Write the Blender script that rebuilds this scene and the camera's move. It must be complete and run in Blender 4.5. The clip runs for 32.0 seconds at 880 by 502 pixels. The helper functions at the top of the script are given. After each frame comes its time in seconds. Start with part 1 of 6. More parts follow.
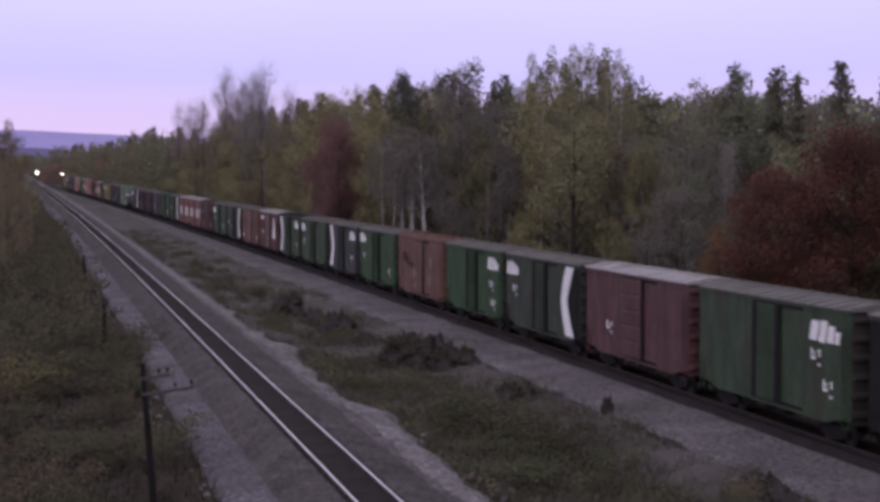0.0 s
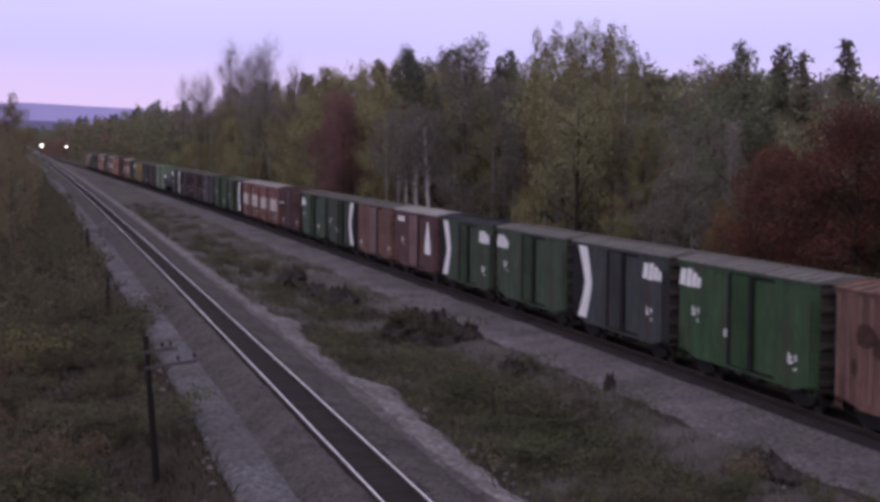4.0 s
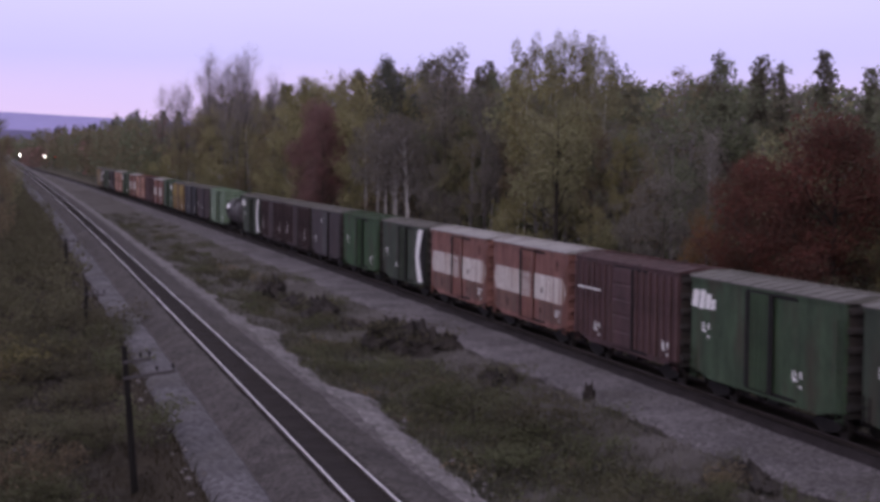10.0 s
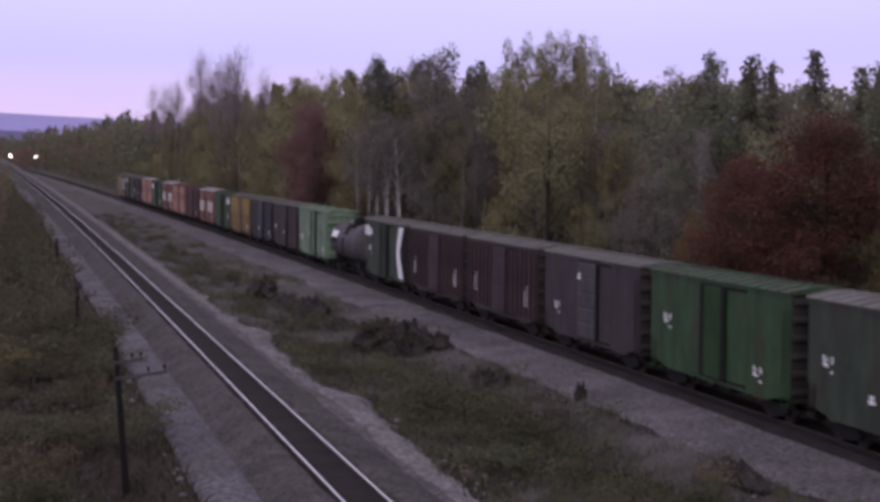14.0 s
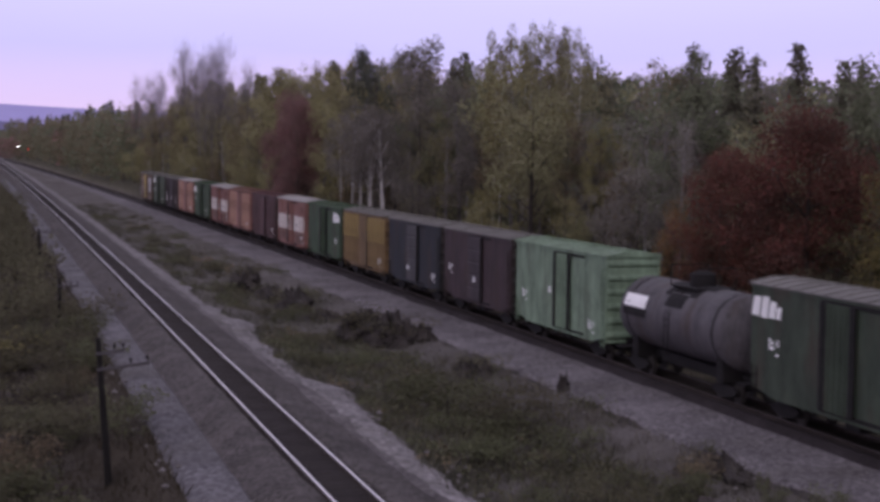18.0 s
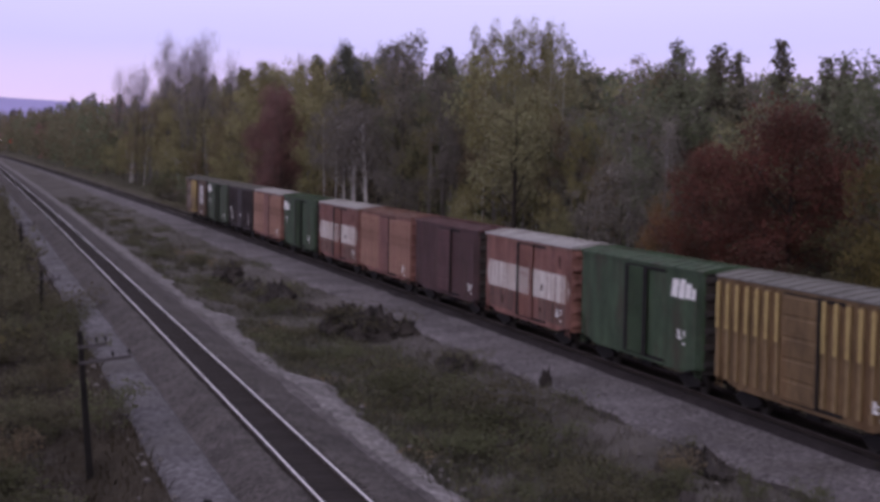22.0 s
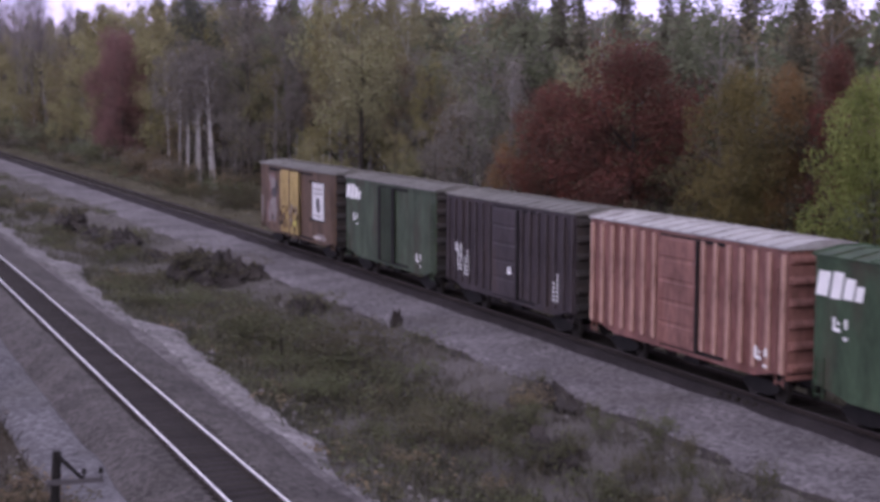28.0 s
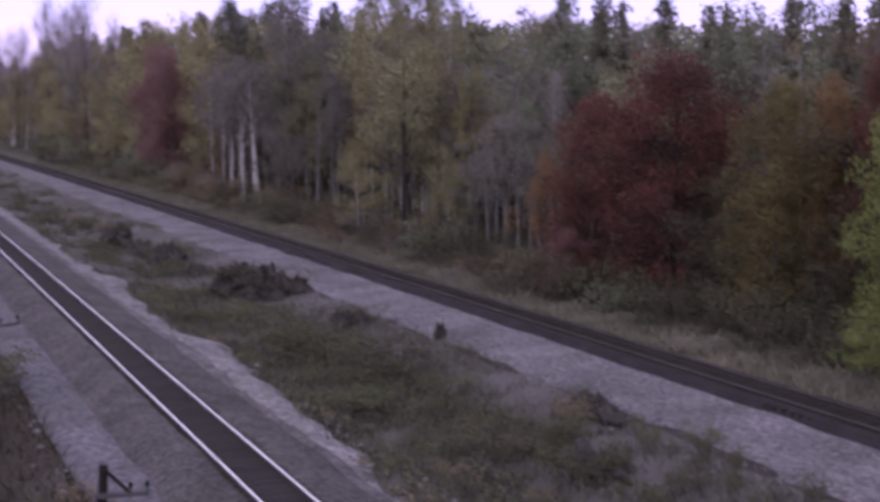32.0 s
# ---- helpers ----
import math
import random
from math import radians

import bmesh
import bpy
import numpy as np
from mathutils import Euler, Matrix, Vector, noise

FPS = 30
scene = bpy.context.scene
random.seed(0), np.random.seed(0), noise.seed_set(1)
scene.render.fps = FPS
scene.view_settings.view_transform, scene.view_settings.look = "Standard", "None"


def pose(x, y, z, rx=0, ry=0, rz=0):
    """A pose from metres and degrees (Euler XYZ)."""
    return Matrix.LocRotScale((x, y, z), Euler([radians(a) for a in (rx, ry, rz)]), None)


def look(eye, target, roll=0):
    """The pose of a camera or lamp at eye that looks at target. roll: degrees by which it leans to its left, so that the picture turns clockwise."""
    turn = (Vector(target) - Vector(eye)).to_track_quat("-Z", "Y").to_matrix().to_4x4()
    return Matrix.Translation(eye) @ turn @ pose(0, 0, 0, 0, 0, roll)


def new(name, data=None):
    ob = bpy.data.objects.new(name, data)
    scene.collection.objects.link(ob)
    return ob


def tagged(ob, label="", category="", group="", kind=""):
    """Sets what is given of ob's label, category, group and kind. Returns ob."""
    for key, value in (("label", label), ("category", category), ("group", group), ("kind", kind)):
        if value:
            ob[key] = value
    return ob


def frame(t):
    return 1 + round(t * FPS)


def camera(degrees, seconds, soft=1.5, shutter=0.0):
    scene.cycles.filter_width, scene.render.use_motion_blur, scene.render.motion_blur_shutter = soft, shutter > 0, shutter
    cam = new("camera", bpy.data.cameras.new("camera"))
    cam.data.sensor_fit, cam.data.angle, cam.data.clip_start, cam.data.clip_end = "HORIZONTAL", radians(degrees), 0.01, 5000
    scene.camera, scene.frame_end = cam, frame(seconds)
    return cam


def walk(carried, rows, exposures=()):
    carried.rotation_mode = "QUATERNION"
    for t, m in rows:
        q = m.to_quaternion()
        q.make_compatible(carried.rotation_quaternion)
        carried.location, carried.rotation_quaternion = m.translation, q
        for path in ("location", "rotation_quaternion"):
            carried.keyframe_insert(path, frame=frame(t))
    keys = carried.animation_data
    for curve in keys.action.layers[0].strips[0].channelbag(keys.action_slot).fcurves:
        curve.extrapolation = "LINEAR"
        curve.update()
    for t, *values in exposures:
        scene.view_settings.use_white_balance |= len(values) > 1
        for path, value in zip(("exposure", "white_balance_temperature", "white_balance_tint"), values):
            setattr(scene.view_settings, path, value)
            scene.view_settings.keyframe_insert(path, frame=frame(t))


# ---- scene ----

# ---------------------------------------------------------------- camera
EYE = (0.0, 0.0, 10.82)
PATH = (
    (0, 86.918, 0.008, -14.774),
    (0.5, 86.897, 0.159, -14.846),
    (1, 86.917, 0.050, -14.940),
    (1.5, 86.847, 0.170, -14.879),
    (2, 86.907, 0.062, -14.722),
    (2.5, 86.810, -0.063, -14.831),
    (3, 86.759, -0.153, -14.559),
    (3.5, 86.190, -0.323, -14.587),
    (4, 85.996, -0.389, -14.613),
    (4.5, 85.965, -0.854, -15.258),
    (6.5, 85.911, -0.435, -15.565),
    (7, 85.914, -0.322, -15.519),
    (7.5, 85.938, -0.339, -15.776),
    (8, 86.252, -0.514, -15.570),
    (8.5, 86.342, -0.564, -15.524),
    (9, 86.284, -0.492, -15.551),
    (9.5, 86.259, -0.400, -15.539),
    (10, 86.385, -0.501, -15.384),
    (10.5, 86.389, -0.432, -15.360),
    (11, 86.350, -0.435, -15.722),
    (11.5, 86.441, -0.488, -15.661),
    (12, 86.333, -0.547, -15.670),
    (12.5, 86.505, -0.631, -15.660),
    (13, 86.450, -0.549, -15.684),
    (13.5, 86.360, -0.494, -15.650),
    (14, 86.385, -0.418, -15.711),
    (14.5, 86.493, -0.547, -15.697),
    (16.5, 86.225, -0.527, -15.934),
    (17, 86.251, -0.420, -15.869),
    (17.5, 86.124, -0.404, -16.098),
    (18, 86.078, -0.625, -16.329),
    (18.5, 86.021, -0.780, -16.376),
    (19, 85.890, -0.508, -16.445),
    (19.5, 85.840, -0.412, -16.548),
    (20, 85.962, -0.441, -16.535),
    (20.5, 85.971, -0.450, -16.580),
    (21, 85.922, -0.489, -16.830),
    (21.5, 85.905, -0.671, -16.872),
    (22, 85.879, -0.902, -16.951),
    (22.5, 85.990, -0.823, -17.003),
    (23, 85.990, -0.518, -17.143),
    (23.5, 85.321, -0.085, -17.146),
    (24, 84.773, 0.027, -17.342),
    (24.5, 84.593, 0.248, -17.801),
    (25, 84.201, 0.252, -18.499),
    (25.5, 84.113, 0.137, -19.038),
    (27.5, 83.578, -0.006, -20.976),
    (28, 83.717, -0.185, -22.753),
    (28.5, 83.446, -0.363, -24.602),
    (29, 83.249, -0.084, -26.073),
    (29.5, 82.984, -0.307, -27.178),
    (30, 83.143, -0.244, -26.374),
    (30.5, 82.471, -0.021, -25.977),
    (31, 82.266, -0.159, -25.367),
    (31.5, 82.895, 0.228, -24.402),
    (32, 84.190, 0.362, -21.168),
)

cam = camera(32.38, 32.0, soft=3.6, shutter=0.4)
walk(cam, [(t, pose(*EYE, rx, ry, rz)) for t, rx, ry, rz in PATH],
     exposures=((0, 0.01, 6605, 11.8), (20, 0.03, 6620, 11.1), (22.5, 0.07, 6590, 10.4), (24, 0.21, 6500, 10), (25.5, 0.43, 6365, 10.8), (27.5, 0.70, 6345, 12.5), (29.5, 0.91, 6350, 13), (30.3, 1.07, 6295, 12.9), (30.6, 1.28, 6290, 13.2), (31, 1.37, 6265, 14.2), (31.4, 1.52, 6150, 14.8), (31.7, 0.98, 6170, 17), (32, 0.66, 6170, 19.5)))

# ---------------------------------------------------------------- sky and light
world = bpy.data.worlds.new("dusk_sky")
scene.world = world
world.use_nodes = True
wn, wl = world.node_tree.nodes, world.node_tree.links
wn.clear()
w_out = wn.new("ShaderNodeOutputWorld")
w_bg = wn.new("ShaderNodeBackground")
w_sky = wn.new("ShaderNodeTexSky")
w_sky.sky_type = "NISHITA"
w_sky.sun_disc = False
w_sky.sun_elevation = radians(29.5)
w_sky.sun_rotation = radians(210)
w_coord = wn.new("ShaderNodeTexCoord")
w_sep = wn.new("ShaderNodeSeparateXYZ")
w_ramp = wn.new("ShaderNodeValToRGB")
w_noise = wn.new("ShaderNodeTexNoise")
w_noise.inputs["Scale"].default_value = 2.5
w_noise.inputs["Detail"].default_value = 3
w_map = wn.new("ShaderNodeMapping")
w_map.inputs["Scale"].default_value = (1, 1, 6)
w_add = wn.new("ShaderNodeMath")
w_add.operation = "MULTIPLY_ADD"
w_add.inputs[1].default_value = 0.05
els = w_ramp.color_ramp.elements
els[0].position, els[0].color = 0.0, (0.655, 0.492, 0.835, 1)
els[1].position, els[1].color = 1.0, (0.475, 0.455, 0.605, 1)
for pos, col in ((0.045, (0.672, 0.518, 0.855, 1)), (0.085, (0.535, 0.484, 0.900, 1)), (0.15, (0.639, 0.596, 0.933, 1)), (0.24, (0.648, 0.602, 0.864, 1)), (0.4, (0.622, 0.584, 0.765, 1))):
    e = els.new(pos)
    e.color = col
w_mix = wn.new("ShaderNodeMixRGB")
w_mix.inputs[0].default_value = 0.008
wl.new(w_coord.outputs["Generated"], w_sep.inputs[0])
wl.new(w_coord.outputs["Generated"], w_map.inputs[0])
wl.new(w_map.outputs[0], w_noise.inputs["Vector"])
wl.new(w_noise.outputs["Fac"], w_add.inputs[0])
wl.new(w_sep.outputs[2], w_add.inputs[2])
wl.new(w_add.outputs[0], w_ramp.inputs[0])
wl.new(w_ramp.outputs[0], w_mix.inputs[1])
wl.new(w_sky.outputs[0], w_mix.inputs[2])
wl.new(w_mix.outputs[0], w_bg.inputs[0])
w_bg.inputs[1].default_value = 1.1
wl.new(w_bg.outputs[0], w_out.inputs[0])

sun_data = bpy.data.lights.new("sun", "SUN")
sun_data.energy, sun_data.angle, sun_data.color = 0.5, radians(50), (1.0, 0.92, 0.86)
sun = new("sun", sun_data)
sun.matrix_world = look((-4, -32, 34), (26, 20, 0))


# ---------------------------------------------------------------- materials
def socket(nodes, kind, **values):
    n = nodes.new(kind)
    for k, v in values.items():
        n.inputs[k.replace("_", " ")].default_value = v
    return n


def surface(name, a, b, scale=3.0, fine=30.0, rough=0.85, metal=0.0, bump=0.3, per=0.0, dirt=None, dirt_amount=0.5, spread=(0.35, 0.65), stretch=(1, 1, 1), spec=0.3, reach=0.02, chips=0.0):
    """Two tones mixed by a coarse and a fine noise, a third tone as stains, relief from the fine noise; per: how far whole objects and loose pieces differ."""
    m = bpy.data.materials.new(name)
    m.use_nodes = True
    nd, ln = m.node_tree.nodes, m.node_tree.links
    nd.clear()
    out, bsdf = nd.new("ShaderNodeOutputMaterial"), nd.new("ShaderNodeBsdfPrincipled")
    co, mp = nd.new("ShaderNodeTexCoord"), nd.new("ShaderNodeMapping")
    mp.inputs["Scale"].default_value = stretch
    ln.new(co.outputs["Object"], mp.inputs[0])
    big, small = socket(nd, "ShaderNodeTexNoise", Scale=scale, Detail=4.0), socket(nd, "ShaderNodeTexNoise", Scale=fine, Detail=5.0, Roughness=0.7)
    ln.new(mp.outputs[0], big.inputs["Vector"])
    ln.new(mp.outputs[0], small.inputs["Vector"])
    mixf = nd.new("ShaderNodeMath")
    mixf.operation = "MULTIPLY_ADD"
    mixf.inputs[1].default_value = 0.5
    half = nd.new("ShaderNodeMath")
    half.operation = "MULTIPLY"
    half.inputs[1].default_value = 0.5
    ln.new(big.outputs["Fac"], half.inputs[0])
    ln.new(small.outputs["Fac"], mixf.inputs[0])
    ln.new(half.outputs[0], mixf.inputs[2])
    ramp = nd.new("ShaderNodeValToRGB")
    ramp.color_ramp.elements[0].position, ramp.color_ramp.elements[1].position = spread
    ramp.color_ramp.elements[0].color, ramp.color_ramp.elements[1].color = (*a, 1), (*b, 1)
    ln.new(mixf.outputs[0], ramp.inputs[0])
    col = ramp.outputs[0]
    if dirt:
        st = socket(nd, "ShaderNodeTexNoise", Scale=scale * 0.6, Detail=6.0, Roughness=0.65)
        ln.new(mp.outputs[0], st.inputs["Vector"])
        sr = nd.new("ShaderNodeValToRGB")
        sr.color_ramp.elements[0].position, sr.color_ramp.elements[1].position = 0.5, 0.68
        ln.new(st.outputs["Fac"], sr.inputs[0])
        fm = nd.new("ShaderNodeMath")
        fm.operation = "MULTIPLY"
        fm.inputs[1].default_value = dirt_amount
        ln.new(sr.outputs[0], fm.inputs[0])
        mx = nd.new("ShaderNodeMixRGB")
        mx.inputs[2].default_value = (*dirt, 1)
        ln.new(fm.outputs[0], mx.inputs[0])
        ln.new(col, mx.inputs[1])
        col = mx.outputs[0]
    if chips:
        cell = socket(nd, "ShaderNodeTexVoronoi", Scale=chips)
        ln.new(mp.outputs[0], cell.inputs["Vector"])
        grey = nd.new("ShaderNodeRGBToBW")
        ln.new(cell.outputs["Color"], grey.inputs[0])
        span = nd.new("ShaderNodeMapRange")
        span.inputs["To Min"].default_value, span.inputs["To Max"].default_value = 0.52, 1.48
        ln.new(grey.outputs[0], span.inputs["Value"])
        tone = nd.new("ShaderNodeHueSaturation")
        ln.new(span.outputs[0], tone.inputs["Value"])
        ln.new(col, tone.inputs["Color"])
        col = tone.outputs[0]
    if per:
        info, geo = nd.new("ShaderNodeObjectInfo"), nd.new("ShaderNodeNewGeometry")
        both = nd.new("ShaderNodeMath")
        both.operation = "MULTIPLY_ADD"
        both.inputs[1].default_value = 0.6
        part_ = nd.new("ShaderNodeMath")
        part_.operation = "MULTIPLY"
        part_.inputs[1].default_value = 0.4
        ln.new(geo.outputs["Random Per Island"], part_.inputs[0])
        ln.new(info.outputs["Random"], both.inputs[0])
        ln.new(part_.outputs[0], both.inputs[2])
        rng = nd.new("ShaderNodeMapRange")
        rng.inputs["To Min"].default_value, rng.inputs["To Max"].default_value = 1 - per, 1 + per
        ln.new(both.outputs[0], rng.inputs["Value"])
        hsv = nd.new("ShaderNodeHueSaturation")
        hue = nd.new("ShaderNodeMapRange")
        hue.inputs["To Min"].default_value, hue.inputs["To Max"].default_value = 0.5 - per * 0.05, 0.5 + per * 0.05
        ln.new(both.outputs[0], hue.inputs["Value"])
        ln.new(hue.outputs[0], hsv.inputs["Hue"])
        ln.new(rng.outputs[0], hsv.inputs["Value"])
        ln.new(col, hsv.inputs["Color"])
        col = hsv.outputs[0]
    ln.new(col, bsdf.inputs["Base Color"])
    bsdf.inputs["Roughness"].default_value = rough
    bsdf.inputs["Metallic"].default_value = metal
    bsdf.inputs["Specular IOR Level"].default_value = spec
    if bump:
        bp = nd.new("ShaderNodeBump")
        bp.inputs["Strength"].default_value, bp.inputs["Distance"].default_value = bump, reach
        ln.new(small.outputs["Fac"], bp.inputs["Height"])
        ln.new(bp.outputs[0], bsdf.inputs["Normal"])
    ln.new(bsdf.outputs[0], out.inputs[0])
    return m


def lamp_glow(name, colour, strength):
    m = bpy.data.materials.new(name)
    m.use_nodes = True
    b = m.node_tree.nodes["Principled BSDF"]
    b.inputs["Base Color"].default_value = (*colour, 1)
    b.inputs["Emission Color"].default_value = (*colour, 1)
    b.inputs["Emission Strength"].default_value = strength
    return m


def leaf_mat(name, a, b, per=0.3, scale=0.5, spread=(0.36, 0.64)):
    """Leaves that let some light through."""
    m = surface(name, tuple(c * 2.1 for c in a), tuple(c * 1.8 for c in b), scale=scale, fine=4.0, rough=0.75, bump=0, per=per, spread=spread, spec=0.1)
    nd, ln = m.node_tree.nodes, m.node_tree.links
    bsdf = [n for n in nd if n.type == "BSDF_PRINCIPLED"][0]
    out = [n for n in nd if n.type == "OUTPUT_MATERIAL"][0]
    thin, mix = nd.new("ShaderNodeBsdfTranslucent"), nd.new("ShaderNodeMixShader")
    mix.inputs[0].default_value = 0.42
    ln.new(bsdf.inputs["Base Color"].links[0].from_socket, thin.inputs[0])
    ln.new(bsdf.outputs[0], mix.inputs[1])
    ln.new(thin.outputs[0], mix.inputs[2])
    ln.new(mix.outputs[0], out.inputs[0])
    return m


M_BALLAST = surface("ballast_stone", (0.053, 0.047, 0.046), (0.118, 0.104, 0.102), 0.35, 5, 0.95, bump=0.7, dirt=(0.070, 0.062, 0.056), dirt_amount=0.6, reach=0.08, chips=7.0, spec=0.08)
M_GRAVEL = surface("pale_gravel", (0.088, 0.079, 0.083), (0.222, 0.200, 0.210), 0.3, 3.5, 0.95, bump=1.0, dirt=(0.100, 0.090, 0.085), dirt_amount=0.7, reach=0.08, chips=6.5, spec=0.1)
M_PALEGRAVEL = surface("spilled_pale_gravel", (0.120, 0.109, 0.110), (0.285, 0.262, 0.266), 0.5, 4.0, 0.95, bump=1.0, dirt=(0.095, 0.084, 0.070), dirt_amount=0.6, reach=0.1, chips=4.5, spec=0.1)
M_SHOULDER = surface("shoulder_gravel", (0.072, 0.064, 0.065), (0.168, 0.150, 0.152), 0.35, 4.0, 0.95, bump=0.8, dirt=(0.090, 0.080, 0.074), dirt_amount=0.6, reach=0.08, chips=6.5, spec=0.1)
M_ROAD = surface("dull_road_gravel", (0.074, 0.069, 0.074), (0.190, 0.176, 0.190), 0.25, 3.0, 0.95, bump=1.0, dirt=(0.075, 0.068, 0.062), dirt_amount=0.75, reach=0.08, chips=6.5, spec=0.1)
M_OILY = surface("oily_track_bed", (0.022, 0.018, 0.019), (0.050, 0.042, 0.044), 0.8, 10, 0.9, bump=0.9, reach=0.06, spec=0.06)
M_SOIL = surface("weedy_soil", (0.082, 0.073, 0.067), (0.166, 0.148, 0.144), 0.16, 3.0, 1.0, bump=1.0, dirt=(0.060, 0.056, 0.038), dirt_amount=0.8, reach=0.15, spec=0.08)
M_VERGESOIL = surface("tan_verge_soil", (0.068, 0.061, 0.046), (0.150, 0.132, 0.104), 0.3, 3.0, 1.0, bump=1.0, dirt=(0.055, 0.055, 0.032), dirt_amount=0.7, reach=0.1, spec=0.08)
M_FLOOR = surface("forest_floor", (0.030, 0.028, 0.018), (0.085, 0.072, 0.042), 0.3, 4.0, 1.0, bump=1.0, dirt=(0.05, 0.055, 0.025), reach=0.15)
M_TIE = surface("creosoted_timber", (0.018, 0.015, 0.014), (0.046, 0.039, 0.035), 2.0, 25, 0.9, bump=0.5, per=0.3, spec=0.06)
M_RAIL = surface("worn_rail_steel", (0.80, 0.76, 0.74), (0.93, 0.89, 0.87), 0.6, 20, 0.34, metal=1.0, bump=0.05)
M_RAILSIDE = surface("rusty_rail_web", (0.022, 0.016, 0.014), (0.048, 0.034, 0.029), 1.0, 15, 0.9, bump=0.3)
M_ROCK = surface("grey_rock", (0.085, 0.076, 0.075), (0.19, 0.17, 0.168), 2.0, 12, 0.95, bump=0.6, per=0.3)
M_BARK = surface("grey_bark", (0.05, 0.042, 0.036), (0.13, 0.11, 0.095), 1.5, 12, 0.95, bump=0.5, stretch=(1, 1, 0.3), per=0.3)
M_DARKBARK = surface("dark_maple_bark", (0.020, 0.016, 0.014), (0.050, 0.040, 0.036), 1.5, 12, 0.95, bump=0.5, stretch=(1, 1, 0.3))
M_PALEBARK = surface("pale_grey_bark", (0.13, 0.118, 0.115), (0.27, 0.245, 0.245), 1.0, 6, 0.85, bump=0.3, stretch=(1, 1, 2.5), dirt=(0.06, 0.05, 0.045), dirt_amount=0.6, per=0.3)
M_BIRCH = surface("white_birch_bark", (0.30, 0.28, 0.27), (0.62, 0.58, 0.57), 1.0, 6, 0.8, bump=0.3, stretch=(1, 1, 2.5), dirt=(0.06, 0.05, 0.045), dirt_amount=0.7, per=0.2)
M_TWIG = surface("bare_twigs", (0.15, 0.132, 0.135), (0.26, 0.23, 0.235), 1.0, 6, 0.9, bump=0, per=0.2)
M_OLIVE = leaf_mat("olive_leaves", (0.098, 0.092, 0.055), (0.180, 0.168, 0.098))
M_GOLD = leaf_mat("olive_gold_leaves", (0.112, 0.102, 0.056), (0.205, 0.186, 0.102))
M_FARLEAF = leaf_mat("distant_brown_olive_leaves", (0.074, 0.065, 0.044), (0.136, 0.118, 0.078))
M_GREEN = leaf_mat("dull_green_leaves", (0.066, 0.072, 0.047), (0.120, 0.127, 0.082))
M_YELLOW = leaf_mat("yellowing_leaves", (0.078, 0.069, 0.035), (0.146, 0.128, 0.063))
M_LIME = leaf_mat("yellow_green_leaves", (0.066, 0.076, 0.026), (0.190, 0.204, 0.070), scale=0.4, spread=(0.40, 0.66))
M_AMBER = leaf_mat("amber_olive_leaves", (0.060, 0.054, 0.027), (0.168, 0.136, 0.056), scale=0.5, spread=(0.40, 0.66))
M_ORANGE = leaf_mat("orange_leaves", (0.086, 0.056, 0.032), (0.165, 0.096, 0.050))
M_RED = leaf_mat("dark_red_leaves", (0.050, 0.033, 0.026), (0.175, 0.054, 0.042), scale=0.3, spread=(0.42, 0.72))
M_MAROON = leaf_mat("maroon_leaves", (0.102, 0.072, 0.065), (0.165, 0.085, 0.082))
M_BROWN = leaf_mat("brown_leaves", (0.076, 0.061, 0.041), (0.146, 0.113, 0.075))
M_GREYLEAF = leaf_mat("grey_twiggy_foliage", (0.077, 0.069, 0.060), (0.145, 0.131, 0.114))
M_MOSS = leaf_mat("dull_olive_undergrowth", (0.044, 0.045, 0.026), (0.086, 0.086, 0.050))
M_SCRUB = leaf_mat("dark_scrub_leaves", (0.044, 0.041, 0.027), (0.086, 0.078, 0.050))
M_PINE = leaf_mat("dark_needles", (0.034, 0.036, 0.030), (0.070, 0.072, 0.058))
M_BANK = surface("rank_bank_weeds", (0.047, 0.047, 0.034), (0.113, 0.108, 0.082), 0.35, 2.0, 0.9, bump=0, per=0.35, spec=0.1)
M_EVERGREEN = leaf_mat("dull_evergreen_needles", (0.057, 0.053, 0.040), (0.108, 0.099, 0.074))
M_BANKWEED = surface("dark_bank_weeds", (0.028, 0.024, 0.017), (0.070, 0.058, 0.039), 0.35, 2.0, 0.9, bump=0, per=0.35, spec=0.1)
M_BANKSOIL = surface("dark_bank_earth", (0.029, 0.024, 0.019), (0.074, 0.061, 0.047), 0.4, 4.0, 1.0, bump=1.0, reach=0.15, dirt=(0.13, 0.115, 0.108), dirt_amount=0.5, spec=0.08)
M_EARTH = surface("dark_heaped_earth", (0.026, 0.022, 0.021), (0.072, 0.060, 0.055), 0.6, 4.0, 1.0, bump=1.0, reach=0.15)
M_RAILDULL = surface("dull_rail_head", (0.07, 0.058, 0.055), (0.15, 0.13, 0.125), 0.6, 20, 0.55, metal=0.8, bump=0.05)
M_GRASS = surface("dry_weeds", (0.070, 0.066, 0.054), (0.160, 0.149, 0.126), 0.35, 2.0, 0.9, bump=0, per=0.35, spec=0.1)
M_STRAW = surface("dead_taupe_grass", (0.082, 0.075, 0.064), (0.195, 0.176, 0.152), 0.35, 2.0, 0.9, bump=0, per=0.35, spec=0.1)
M_VERGE = surface("short_tan_grass", (0.078, 0.070, 0.052), (0.190, 0.168, 0.128), 0.3, 2.0, 0.9, bump=0, per=0.3, spec=0.1)
# Blue-violet haze is painted into the hill and ridge colours.
M_HILL = surface("hazed_wooded_hill", (0.37, 0.335, 0.60), (0.41, 0.37, 0.65), 0.004, 0.03, 1.0, bump=0, spec=0.0)
